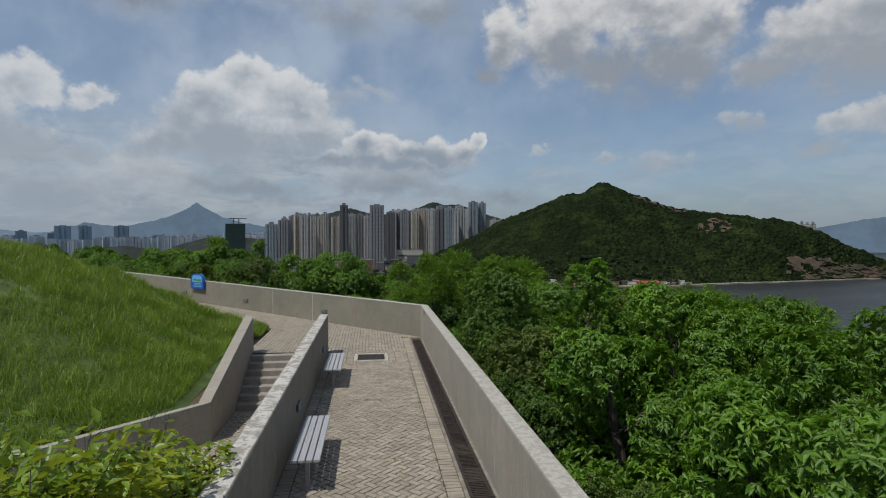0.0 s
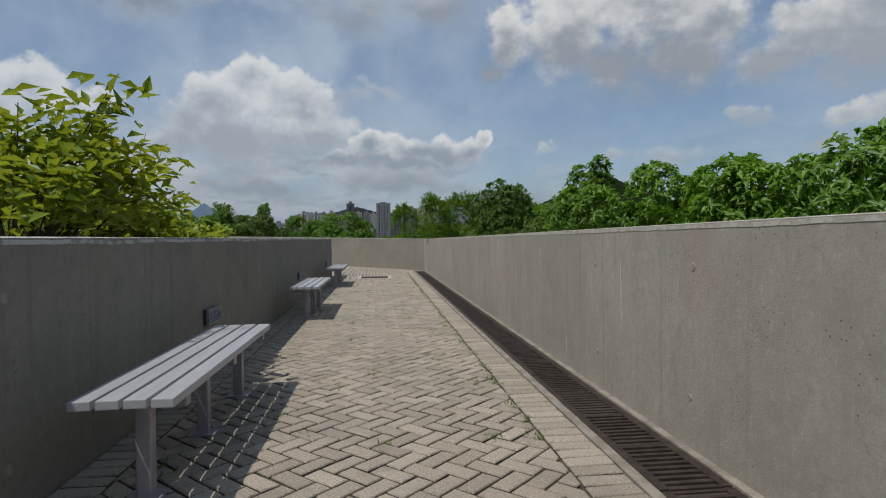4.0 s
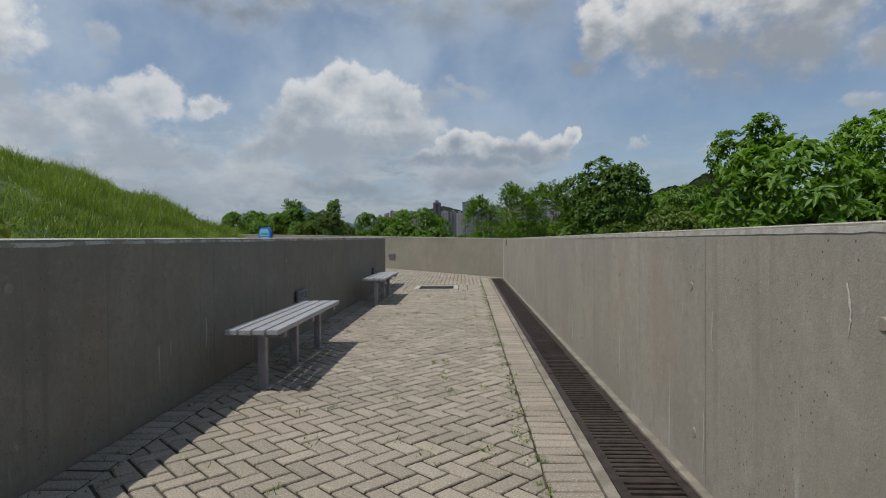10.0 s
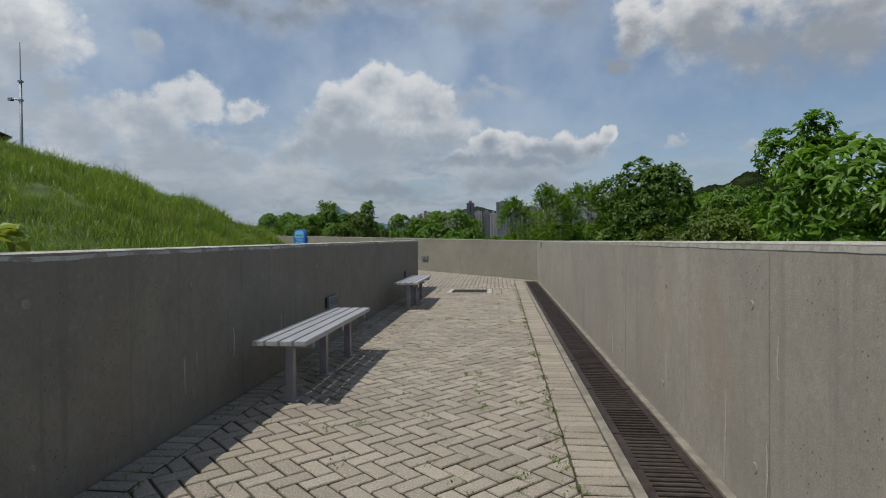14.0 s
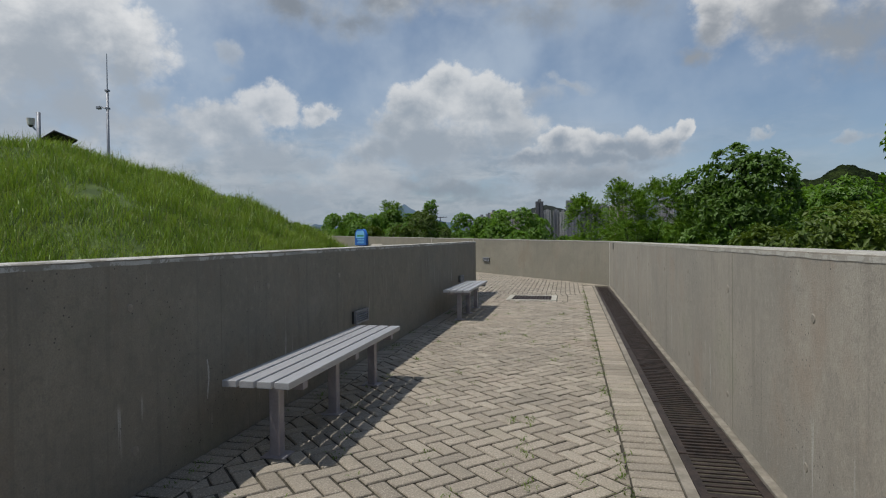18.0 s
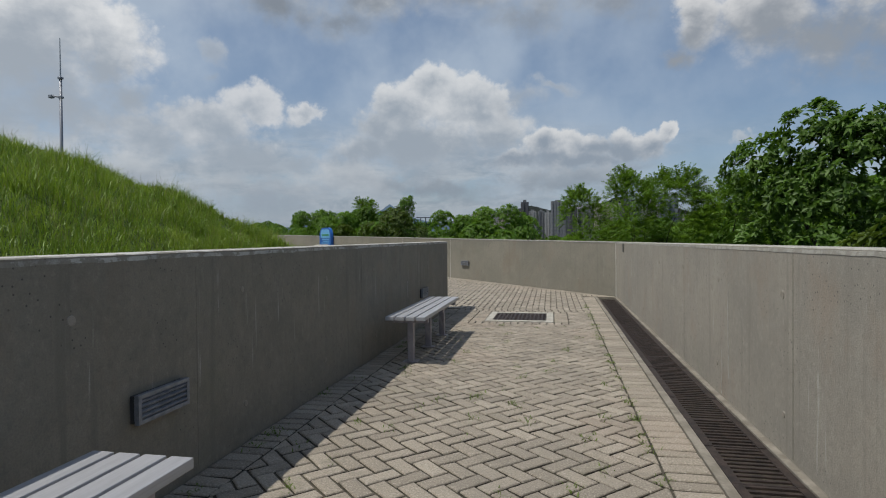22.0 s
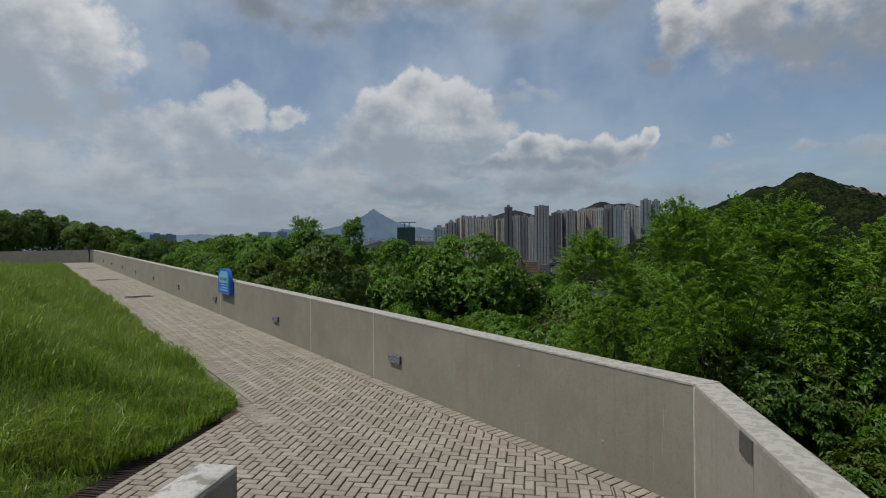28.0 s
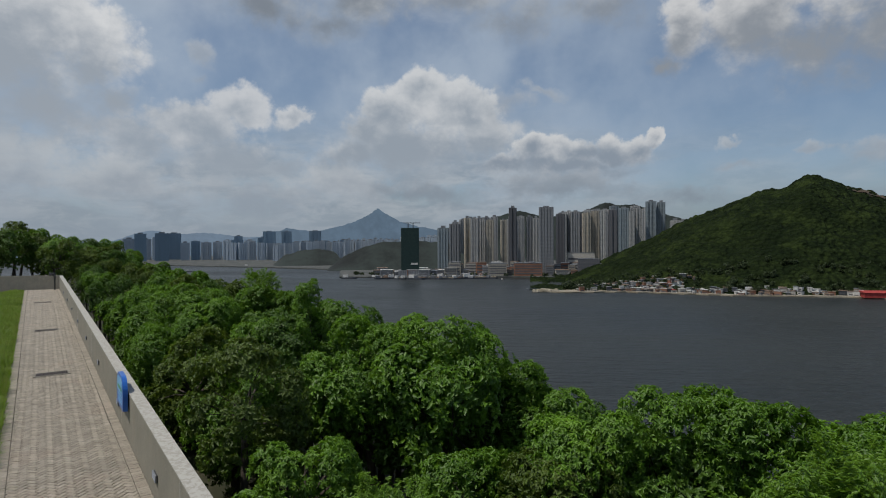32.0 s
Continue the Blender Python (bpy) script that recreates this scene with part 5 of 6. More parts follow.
def blades(r, pts, height, width, lean):
    """Grass blades of two bent pieces each, rooted at pts."""
    n_ = len(pts)
    a = r.uniform(0, 2 * np.pi, n_)
    side = np.stack([np.cos(a), np.sin(a), 0 * a], 1)
    b = r.uniform(0, 2 * np.pi, n_)
    way = np.stack([np.cos(b), np.sin(b), 0 * b], 1) * lean[:, None]
    up_ = np.array([0, 0, 1.0])
    H, Wd = height[:, None], width[:, None]
    p0, p1 = pts - side * Wd * 0.5, pts + side * Wd * 0.5
    m_ = pts + up_ * H * 0.6 + way * H * 0.25
    p2, p3 = m_ - side * Wd * 0.36, m_ + side * Wd * 0.36
    tip = pts + up_ * H * (1 - 0.25 * lean[:, None]) + way * H * 0.85
    verts = np.stack([p0, p1, p3, p2, tip], 1).reshape(-1, 3)
    o = np.arange(n_)[:, None] * 5
    tris = np.concatenate([o + np.array([[0, 1, 2]]), o + np.array([[0, 2, 3]]), o + np.array([[3, 2, 4]])], 0)
    return verts, tris


def grass():
    r = np.random.default_rng(2)
    pts, hs = [], []
    rg = random.Random(6)
    for i in range(400000):
        if i % 3:
            x, y = -5.6 - 16.0 * rg.random() ** 1.35, 1.0 + rg.random() * 27.0
        else:
            d, v = 4.15 + rg.random() ** 1.25 * 52, WP + 0.03 + rg.random() ** 1.7 * 5
            p = up(d, v)
            x, y = p.x, p.y
        e = bank_edge(x, y)
        if e < (-0.25 if i % 3 == 0 else -0.03):
            continue
        if x > -6.2 and y < 17.0 and e < 0.25:
            continue
        tuft = 0.78 + 0.8 * noise.noise((x * 0.8, y * 0.8, 5.0)) + 0.55 * noise.noise((x * 2.6, y * 2.6, 9.0))
        if tuft < 0.3:
            continue
        u = (Vector((x - XR, y - YC, 0))).dot(D)
        short = interp(u, (16, 45), (1.0, 0.5)) if e < 8 else 1.0
        pts.append((x, y, max(bank_height(x, y) - 0.02, RISE * max(u, 0.0) - 0.01 if u > 4 and y > 17 else -9.0)))
        hs.append((0.32 + (0.10 if i % 3 == 0 and e < 0.8 else 0.0)) * tuft * short * min(1.0, 0.75 + max(e, -0.1)))
    pts, hs = np.array(pts), np.array(hs) * r.uniform(0.6, 1.45, len(pts))
    v, t_ = blades(r, pts, hs, r.uniform(0.007, 0.018, len(pts)), r.uniform(0.2, 1.5, len(pts)))
    tagged(new("grass", fast_mesh("grass", v, t_, "grass")), "tall uneven green grass covering the bank", "grass", kind="stuff")
    pick = r.choice(len(pts), 24000, replace=False)
    v, t_ = blades(r, pts[pick], hs[pick] * 1.25 + 0.04, r.uniform(0.004, 0.009, len(pick)), r.uniform(0.05, 0.5, len(pick)))
    tagged(new("grass_seed_heads", fast_mesh("grass_seed_heads", v, t_, "grass_straw")), "pale straw-coloured seed stalks among the grass", "grass", kind="stuff")
    # weeds in the paving's joints
    pts = []
    spots = [(-0.72 - SKEW * (16.8 - 0.35 * i), 1.2 + 0.35 * i + rg.uniform(-0.15, 0.15)) for i in range(44)] * 2 + [(rg.uniform(-2.8, -0.8), rg.uniform(1.0, 14)) for i in range(110)]
    spots += [(-2.95 + rg.uniform(-0.08, 0.05), rg.uniform(2, 15)) for i in range(34)]
    for x, y in spots:
        for k_ in range(rg.randrange(6, 26)):
            pts.append((x + rg.gauss(0, 0.025), y + rg.gauss(0, 0.05), -0.004))
    pts = np.array(pts)
    v, t_ = blades(r, pts, r.uniform(0.008, 0.032, len(pts)), r.uniform(0.004, 0.009, len(pts)), r.uniform(0.8, 2.4, len(pts)))
    tagged(new("weeds", fast_mesh("weeds", v, t_, "weed")), "small green weeds growing in the paving joints", "weeds", kind="stuff")


grass()

# ---- the far shore ----
def polar(az, dist, z=0.0):
    a = radians(az)
    return (-math.sin(a) * dist, math.cos(a) * dist, z)


RIDGE_AZ = tuple(a + 0.26 for a in (-3, -6, -9, -11, -13, -16.7, -19.4, -21.3, -22.6, -23.1, -23.7, -24.8, -29.8, -34.5, -38.8, -40.5, -42.8, -45.3, -49)[::-1])
RIDGE_EL = (-2.6, -1.6, -0.1, 0.8, 2.1, 3.4, 4.6, 4.9, 5.65, 5.8, 5.65, 5.1, 3.1, 2.5, 1.9, 1.2, -0.1, -1.4, -2.9)[::-1]
SHORE_AZ = (-49, -45, -41, -38, -28, -25, -17, -7.5, -2, 1)
SHORE_R = (1330, 1310, 1190, 1105, 920, 912, 872, 890, 862, 900)


def hill_point(az, s):
    """A place on the headland: s runs from the shore (0) over the ridge (1) to its back (1.6)."""
    r0 = interp(az, SHORE_AZ, SHORE_R)
    r1 = max(1290.0, r0 + 90)
    r = r0 + (r1 - r0) * s
    top = 3 + r1 * math.tan(radians(interp(az, RIDGE_AZ, RIDGE_EL)))
    top = max(top, SEA + 6)
    fade = interp(az, (-4.0, -0.8), (1.0, 0.0))
    top = SEA + 0.5 + (top - SEA - 0.5) * fade
    rise = (min(s, 1.0) ** 1.25) * 0.25 + 0.75 * (math.sin(min(s, 1.0) * math.pi / 2) ** 1.35)
    if s > 1:
        rise = 1 - (s - 1) * 0.9
    z = SEA + 1.2 + (top - SEA - 1.2) * rise
    x, y, _ = polar(az, r)
    k_ = min(1.0, s * 4) * (1.0 if s < 1 else 0.4)
    gully = noise.noise((x * 0.008, y * 0.008, 2.0)) * 9 * min(1, s * 2) * (1 - abs(min(s, 1.0) - 0.45)) * (0 if s > 0.97 else 1)
    if 0.02 < s < 1.02:
        # crowns of the woods, in two sizes
        d0 = noise.voronoi((x / 13, y / 13, z / 13))[0][0]
        d1 = noise.voronoi((x / 6.5, y / 6.5, z / 6.5 + 30))[0][0]
        rough = 0.55 + 0.9 * noise.noise((x * 0.012, y * 0.012, 11.0))
        z += ((0.55 - d0) * 6.0 * rough + (0.5 - d1) * 1.8) * fade
    z += gully * 1.1 + k_ * (noise.noise((x * 0.02, y * 0.02, 8.0)) * 5.0 + noise.noise((x * 0.045, y * 0.045, 4.0)) * 3.5 + noise.noise((x * 0.13, y * 0.13, 7.0)) * 2.6)
    return (x, y, max(z, SEA - 2 if s < 0.02 else z))


na, ns = 460, 190
verts = [hill_point(-49 + 50 * i / (na - 1), 1.6 * j / (ns - 1)) for j in range(ns) for i in range(na)]
faces = [(j * na + i, j * na + i + 1, (j + 1) * na + i + 1, (j + 1) * na + i) for j in range(ns - 1) for i in range(na - 1)]
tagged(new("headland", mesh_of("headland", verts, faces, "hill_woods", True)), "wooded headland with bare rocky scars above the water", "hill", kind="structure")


def scar(az0, az1, s0, s1, seed, cut, words):
    """A bare ragged patch on the headland's flank, a little proud of it."""
    m_, n_ = 44, 20
    vs = []
    for j in range(n_):
        for i in range(m_):
            x, y, z = hill_point(az0 + (az1 - az0) * i / (m_ - 1), s0 + (s1 - s0) * j / (n_ - 1))
            vs.append((x, y, z + 1.6))
    fs = []
    for j in range(n_ - 1):
        for i in range(m_ - 1):
            edge = min(i, m_ - 2 - i) / m_ * 2.2 + min(j, n_ - 2 - j) / n_ * 1.1
            if noise.noise((i * 0.16, j * 0.34, seed)) + 0.6 * noise.noise((i * 0.45, j * 0.8, seed)) + min(edge, 0.6) > cut:
                fs.append((j * m_ + i, j * m_ + i + 1, (j + 1) * m_ + i + 1, (j + 1) * m_ + i))
    tagged(new("rock_scar", mesh_of("rock_scar", vs, fs, "rock_scar", True)), words, "rock face", kind="structure")


scar(-25.4, -30.6, 0.84, 0.96, 1.0, 0.70, "bare brown rock scar below the headland's ridge")
scar(-31.4, -34.6, 0.55, 0.75, 5.0, 0.72, "small brown scar on the wooded flank")
scar(-38.5, -46.0, 0.02, 0.42, 9.0, 0.55, "brown sea cliff at the headland's end")


def land(name, outline, z, mat, label):
    tagged(new(name, mesh_of(name, [(x, y, z) for x, y in outline] + [(x, y, SEA - 3) for x, y in outline],
                             [list(range(len(outline)))] + [[i, i + len(outline), (i + 1) % len(outline) + len(outline), (i + 1) % len(outline)] for i in range(len(outline))], mat)),
           label, "shore", kind="structure")


land("ground_city", [(-60, 1235), (-150, 1222), (-270, 1205), (-430, 1190), (-560, 1560), (-820, 1690), (-1360, 1900), (-2600, 2300), (-3300, 3000), (-1500, 4300), (900, 4300), (600, 1400), (160, 1180)][::-1],
     SEA + 3, "city_ground", "flat grey reclaimed shore under the city")
land("ground_beach", [polar(a, interp(a, SHORE_AZ, SHORE_R) - 14 + 5 * math.sin(a * 3))[:2] for a in range(0, -46, -1)] + [polar(a, interp(a, SHORE_AZ, SHORE_R) + 30)[:2] for a in range(-45, 1)],
     SEA + 1.8, "shore", "sandy and rocky shoreline")

# mountains behind the city
def ridge(name, pts, dist, mat, label):
    azs = [p[0] for p in pts][::-1]
    els = [p[1] for p in pts][::-1]
    verts, n_ = [], 160
    for i in range(n_):
        az = azs[0] + (azs[-1] - azs[0]) * i / (n_ - 1)
        el = interp(az, azs, els) + 0.10 * noise.noise((az * 1.7, 0, dist)) + 0.05 * noise.noise((az * 6, 0, dist))
        verts.append(polar(az, dist, 4 + dist * math.tan(radians(el))))
        verts.append(polar(az, dist - 120, SEA - 2))
    faces = [(2 * i, 2 * i + 1, 2 * i + 3, 2 * i + 2) for i in range(n_ - 1)]
    tagged(new(name, mesh_of(name, verts, faces, mat, True)), label, "mountains", kind="structure")


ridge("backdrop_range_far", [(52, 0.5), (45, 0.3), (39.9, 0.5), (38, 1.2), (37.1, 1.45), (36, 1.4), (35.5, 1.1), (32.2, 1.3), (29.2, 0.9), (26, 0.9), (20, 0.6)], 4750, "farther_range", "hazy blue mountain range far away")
ridge("backdrop_range", [(31, 0.2), (27.5, 0.9), (25, 1.75), (22.3, 1.4), (19, 2.2), (17.2, 3.0), (16.2, 3.75), (15.2, 3.1), (14, 2.4), (12, 1.9), (10.5, 1.6), (8, 1.3), (4, 1.0)], 4500, "far_range", "pointed mountain behind the city, tinted blue for haze")
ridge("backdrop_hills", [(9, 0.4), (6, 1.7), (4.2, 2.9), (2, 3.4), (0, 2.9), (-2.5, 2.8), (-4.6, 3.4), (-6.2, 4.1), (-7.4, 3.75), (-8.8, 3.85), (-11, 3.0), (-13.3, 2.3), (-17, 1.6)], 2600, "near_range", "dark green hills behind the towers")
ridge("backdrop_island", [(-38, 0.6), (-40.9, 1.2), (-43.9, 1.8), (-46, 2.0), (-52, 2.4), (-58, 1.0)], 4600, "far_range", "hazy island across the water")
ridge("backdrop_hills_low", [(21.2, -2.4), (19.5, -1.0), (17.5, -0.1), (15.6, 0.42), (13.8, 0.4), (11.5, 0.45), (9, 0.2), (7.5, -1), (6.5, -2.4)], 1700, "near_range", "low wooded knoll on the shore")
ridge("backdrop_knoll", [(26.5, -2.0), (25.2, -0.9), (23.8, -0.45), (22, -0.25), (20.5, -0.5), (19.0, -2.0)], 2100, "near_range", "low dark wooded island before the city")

# ---- the city ----
def tower_mesh(w, dp, h, bays, mat, cap=True):
    """A high-rise of projecting bays, with recessed strips between them and a plant room on top."""
    bw, front = w / bays, []
    for i in range(bays):
        x, deep = -w / 2 + i * bw, 1.6 if i % 2 else 0.0
        front += [(x + bw * 0.02, -dp / 2 + 3.2), (x + bw * 0.16, -dp / 2 + 3.2), (x + bw * 0.16, -dp / 2 + deep), (x + bw * 0.84, -dp / 2 + deep), (x + bw * 0.84, -dp / 2 + 3.2), (x + bw * 0.98, -dp / 2 + 3.2)]
    bm = prism(front + [(-x, -y) for x, y in front], 0, h)
    me = bpy.data.meshes.new("body")
    bm.to_mesh(me)
    bm.free()
    me.materials.append(MATS[mat])
    return me


TOWERS = {}


def tower(az, dist, el, w, mat, name="tower_block", words="", bays=4, dp=None, turn=0.0, group="tower blocks across the strait"):
    """A tower whose roof shows at elevation el; w is its width in metres."""
    base = SEA + 3
    top = 3 + dist * math.tan(radians(el))
    h = max(top - base, 8)
    key = (round(w / 2), bays, mat)
    if key not in TOWERS:
        TOWERS[key] = tower_mesh(key[0] * 2, (dp or min(w, 24)), 100, bays, mat)
    o = tagged(new(name), words or "distant pale high-rise tower block", "building", group)
    x, y, _ = polar(az, dist)
    o.location = (x, y, base)
    o.rotation_euler = (0, 0, radians(az + turn))
    b_ = new("body", TOWERS[key])
    b_.parent, b_.scale = o, (1, 1, h / 100)
    if el > 0.4:
        pr = new("plant_room", PLANT)
        pr.parent = o
        pr.location, pr.scale = (0, 0, h - 0.5), (w * 0.42, 7, rc.uniform(3, 7))
    return o


rc = random.Random(21)
PLANT = bpy.data.meshes.new("plant_room")
bm = block(-0.5, -0.5, 0, 0.5, 0.5, 1)
bm.to_mesh(PLANT)
bm.free()
PLANT.materials.append(MATS["tower_grey"])
WORDS = {"tower_pale": "distant pale grey high-rise tower block", "tower_cream": "distant cream-coloured high-rise tower block", "tower_grey": "distant grey high-rise tower block",
         "tower_dark": "distant dark glass high-rise tower", "tower_blue": "distant blue-grey high-rise tower block", "tower_far_hazed": "hazy high-rise block across the harbour",
         "tower_far_hazed_blue": "office tower across the harbour, tinted blue for haze"}


def row(az0, az1, dist, els, mats, w, bays=4):
    az = az0
    while az > az1:
        el = interp(az, (az1, az0), (els[1], els[0])) + rc.uniform(-0.14, 0.14)
        m = rc.choice(mats)
        ww = w * rc.uniform(0.85, 1.15)
        tower(az, dist + rc.uniform(-30, 30), el, ww, m, words=WORDS[m], bays=bays, turn=rc.uniform(-12, 12))
        az -= math.degrees(ww * 1.12 / dist)


row(9.6, 7.9, 1480, (1.9, 2.2), ["tower_grey", "tower_blue"], 26)
row(7.2, 4.6, 1500, (2.75, 2.7), ["tower_cream", "tower_pale"], 19, 3)
row(8.4, 4.4, 1750, (2.5, 2.9), ["tower_pale", "tower_grey"], 24)
row(3.6, 1.6, 1560, (2.6, 2.75), ["tower_pale", "tower_cream"], 17, 3)
row(1.9, 0.2, 1720, (2.9, 2.8), ["tower_pale", "tower_grey"], 20)
row(-2.2, -3.6, 1560, (3.0, 3.0), ["tower_grey", "tower_pale"], 20)
row(-3.4, -6.6, 1500, (3.15, 3.35), ["tower_pale", "tower_grey", "tower_cream"], 23, 4)
row(-2.0, -6.5, 1720, (3.1, 3.4), ["tower_grey", "tower_pale"], 24)
row(-6.7, -9.6, 1480, (3.3, 3.5), ["tower_blue", "tower_pale", "tower_grey"], 24)
row(-7.0, -11.2, 1680, (3.6, 3.5), ["tower_blue", "tower_pale"], 25)
tower(2.68, 1300, 3.72, 18, "tower_dark", words="slim dark brown residential tower", bays=2)
tower(-0.58, 1290, 3.75, 31, "tower_grey", words="tall grey residential tower with balconies on every floor", bays=5)
tower(-1.95, 1420, 3.05, 22, "tower_dark", words=WORDS["tower_dark"], bays=3)
tower(-10.3, 1520, 4.05, 26, "tower_blue", words="tall pale blue-green residential tower", bays=3)
tower(-11.2, 1540, 3.95, 20, "tower_blue", words=WORDS["tower_blue"], bays=3)
tower(-8.6, 1440, 3.2, 14, "tower_pale", words=WORDS["tower_pale"], bays=2)
tower(-6.9, 1460, 3.35, 20, "tower_dark", words="brown high-rise tower under construction", bays=2)
for az, el, w in ((-12.4, 2.25, 24), (-13.1, 2.15, 22), (-14.2, 2.2, 24), (-14.8, 2.25, 22)):
    tower(az, 1500, el, w, "tower_pale", words="white slab block on the hill's shoulder", bays=4)
for az in (-39.6, -40.0, -40.4):
    tower(az, 1500, 1.55, 12, "tower_pale", words="small pale block behind the headland", bays=2)
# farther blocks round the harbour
row(38.5, 34.5, 3300, (0.75, 1.15), ["tower_far_hazed_blue", "tower_far_hazed"], 62)
row(34.0, 27.0, 3100, (0.35, 0.75), ["tower_far_hazed_blue", "tower_far_hazed"], 48)
row(30.0, 19.0, 2900, (0.35, 0.5), ["tower_far_hazed", "tower_far_hazed_blue", "tower_far_hazed"], 40)
row(26.0, 9.8, 2700, (0.30, 0.75), ["tower_far_hazed", "tower_far_hazed"], 26, 3)
row(20.0, 9.5, 2950, (0.55, 0.95), ["tower_far_hazed"], 24, 3)
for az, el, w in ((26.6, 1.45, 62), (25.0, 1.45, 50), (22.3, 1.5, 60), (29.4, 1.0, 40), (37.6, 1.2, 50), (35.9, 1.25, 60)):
    tower(az, 3000, el, w, "tower_far_hazed_blue", words=WORDS["tower_far_hazed_blue"], bays=3)
# building wrapped in green netting, with two cranes
net = tagged(new("building_site"), "tall building under construction wrapped in dark green netting", "building")
net.location = polar(12.9, 1290, SEA + 3)
net.rotation_euler = (0, 0, radians(12.9))
part("netting", block(-20, -14, 0, 20, 14, 106, 0.8), "netting_green", net)
part("podium", block(-26, -18, 0, 26, 16, 12), "tower_grey", net)
part("banner", block(2, -14.6, 24, 17, -14.05, 28), "roof_white", net)
for x, a in ((-4, 0.3), (7, -0.1)):
    cr = part("crane_mast", block(x - 1, -1, 106, x + 1, 1, 118), "hull", net)
    part("crane_jib", moved(block(-11, -0.7, 116.5, 16, 0.7, 118), Matrix.Translation((x, 0, 0)) @ Matrix.Rotation(a, 4, "Z")), "hull", cr)
# low industrial blocks along the quay
for i in range(52):
    az = 16.0 - i * 0.42 + rc.uniform(-0.1, 0.1)
    dist = interp(az, (-6, 4, 9, 16), (1265, 1262, 1262, 1290)) + rc.uniform(0, 70)
    mname = rc.choice(["tower_pale", "tower_cream", "tower_grey", "brick_red", "house_wall", "tower_grey"])
    w, h = rc.uniform(14, 34), rc.uniform(9, 30) if az < 9 else rc.uniform(7, 15)
    o = tagged(new("warehouse"), "low industrial building on the quay across the water", "building", "quayside buildings")
    o.location = polar(az, dist, SEA + 3)
    o.rotation_euler = (0, 0, radians(az + rc.uniform(-10, 10)))
    part("body", block(-w / 2, -10, 0, w / 2, 10, h), mname, o)
    part("roof", block(-w / 2 - 0.5, -10.5, h, w / 2 + 0.5, 10.5, h + 1.2), rc.choice(["roof_white", "roof_rust", "tower_grey"]), o)
    for k_ in range(3):
        part("window_band", block(-w / 2 + 1.5, -10.25, h * (0.22 + 0.25 * k_), w / 2 - 1.5, -9.95, h * (0.34 + 0.25 * k_)), "tower_dark", o)
# dark building with a white front, and the brick-red one
for az, dist, w, h, mname, words in ((-4.6, 1240, 44, 36, "tower_dark", "dark broad building near the shore"), (-6.6, 1225, 40, 26, "roof_white", "white building with a dark front"),
                                     (1.2, 1255, 60, 27, "brick_red", "long reddish-brown factory block"), (4.2, 1262, 40, 26, "tower_cream", "broad cream-coloured factory block by the quay"),
                                     (-3.9, 1330, 60, 48, "house_wall", "broad beige podium block")):
    o = tagged(new("factory"), words, "building")
    o.location = polar(az, dist, SEA + 3)
    o.rotation_euler = (0, 0, radians(az))
    part("body", block(-w / 2, -9, 0, w / 2, 9, h), mname, o)
    part("parapet", block(-w / 2 - 0.4, -9.4, h, w / 2 + 0.4, 9.4, h + 1.4), "tower_grey", o)
    for k_ in range(4):
        part("window_band", block(-w / 2 + 2, -9.3, 4 + k_ * h / 5, w / 2 - 2, -8.95, 4 + k_ * h / 5 + h / 12), "tower_dark", o)
# village houses along the headland's shore
for i in range(250):
    az = rc.uniform(-31, -3.5) if i % 3 else rc.uniform(-13, -7.5)
    depth = rc.random() ** 1.6
    r0 = interp(az, SHORE_AZ, SHORE_R)
    if az < -14 and depth > 0.5:
        depth *= 0.4
    dist = r0 - 4 + depth * (75 if az > -14 else 46)
    x, y, _ = polar(az, dist)
    zz = max(hill_point(az, max(0.0, (dist - r0) / 400))[2], SEA + 1.8)
    o = tagged(new("village_house"), "small low house of the shore village", "house", "village houses")
    o.location, o.rotation_euler = (x, y, zz - 0.6), (0, 0, radians(az + rc.uniform(-35, 35)))
    w, dp, h = rc.uniform(3.5, 9), rc.uniform(4, 7), rc.choice([2.8, 3.2, 3.2, 4.0, 5.6, 6.4])
    part("wall", block(-w / 2, -dp / 2, 0, w / 2, dp / 2, h), rc.choice(["house_wall", "roof_rust", "brick_red", "roof_white", "tower_grey", "hull"]), o)
    part("roof", block(-w / 2 - 0.5, -dp / 2 - 0.5, h, w / 2 + 0.5, dp / 2 + 0.5, h + 0.5), rc.choice(["roof_white", "roof_white", "roof_rust", "roof_rust", "tower_grey"] + (["roof_red"] if i % 12 == 0 else [])), o)
    part("window", block(-w * 0.35, -dp / 2 - 0.08, 1.0, w * 0.35, -dp / 2 + 0.02, 2.2), "tower_dark", o)
red = tagged(new("shore_shed"), "red shed by the water", "shed")
red.location = polar(-27.2, 905, SEA + 1.5)
part("wall", block(-16, -5, 0, 16, 5, 6), "roof_red", red)
part("roof", prism([(-17, -6), (17, -6), (17, 6), (-17, 6)], 6, [6.3, 6.3, 8.5, 8.5]), "roof_red", red)
# crowns of the village's trees, and of the woods' edge above it
rv = np.random.default_rng(31)
all_v, all_t, count = [], [], 0
for i in range(190):
    az = rc.uniform(-36, -2.0)
    r0 = interp(az, SHORE_AZ, SHORE_R)
    dist = r0 + rc.uniform(6, 95)
    x, y, _ = polar(az, dist)
    zz = max(hill_point(az, max(0.0, (dist - r0) / 400))[2], SEA + 1.8)
    s = rc.uniform(3.5, 7.0)
    v, t_, c_ = crown(200 + i, (s, s, s * 0.9), 60, 7, 1.6, 0.35, 8, 0.7)
    all_v.append(v + np.array([x, y, zz + s * 1.5]))
    all_t.append(t_ + count)
    count += len(v)
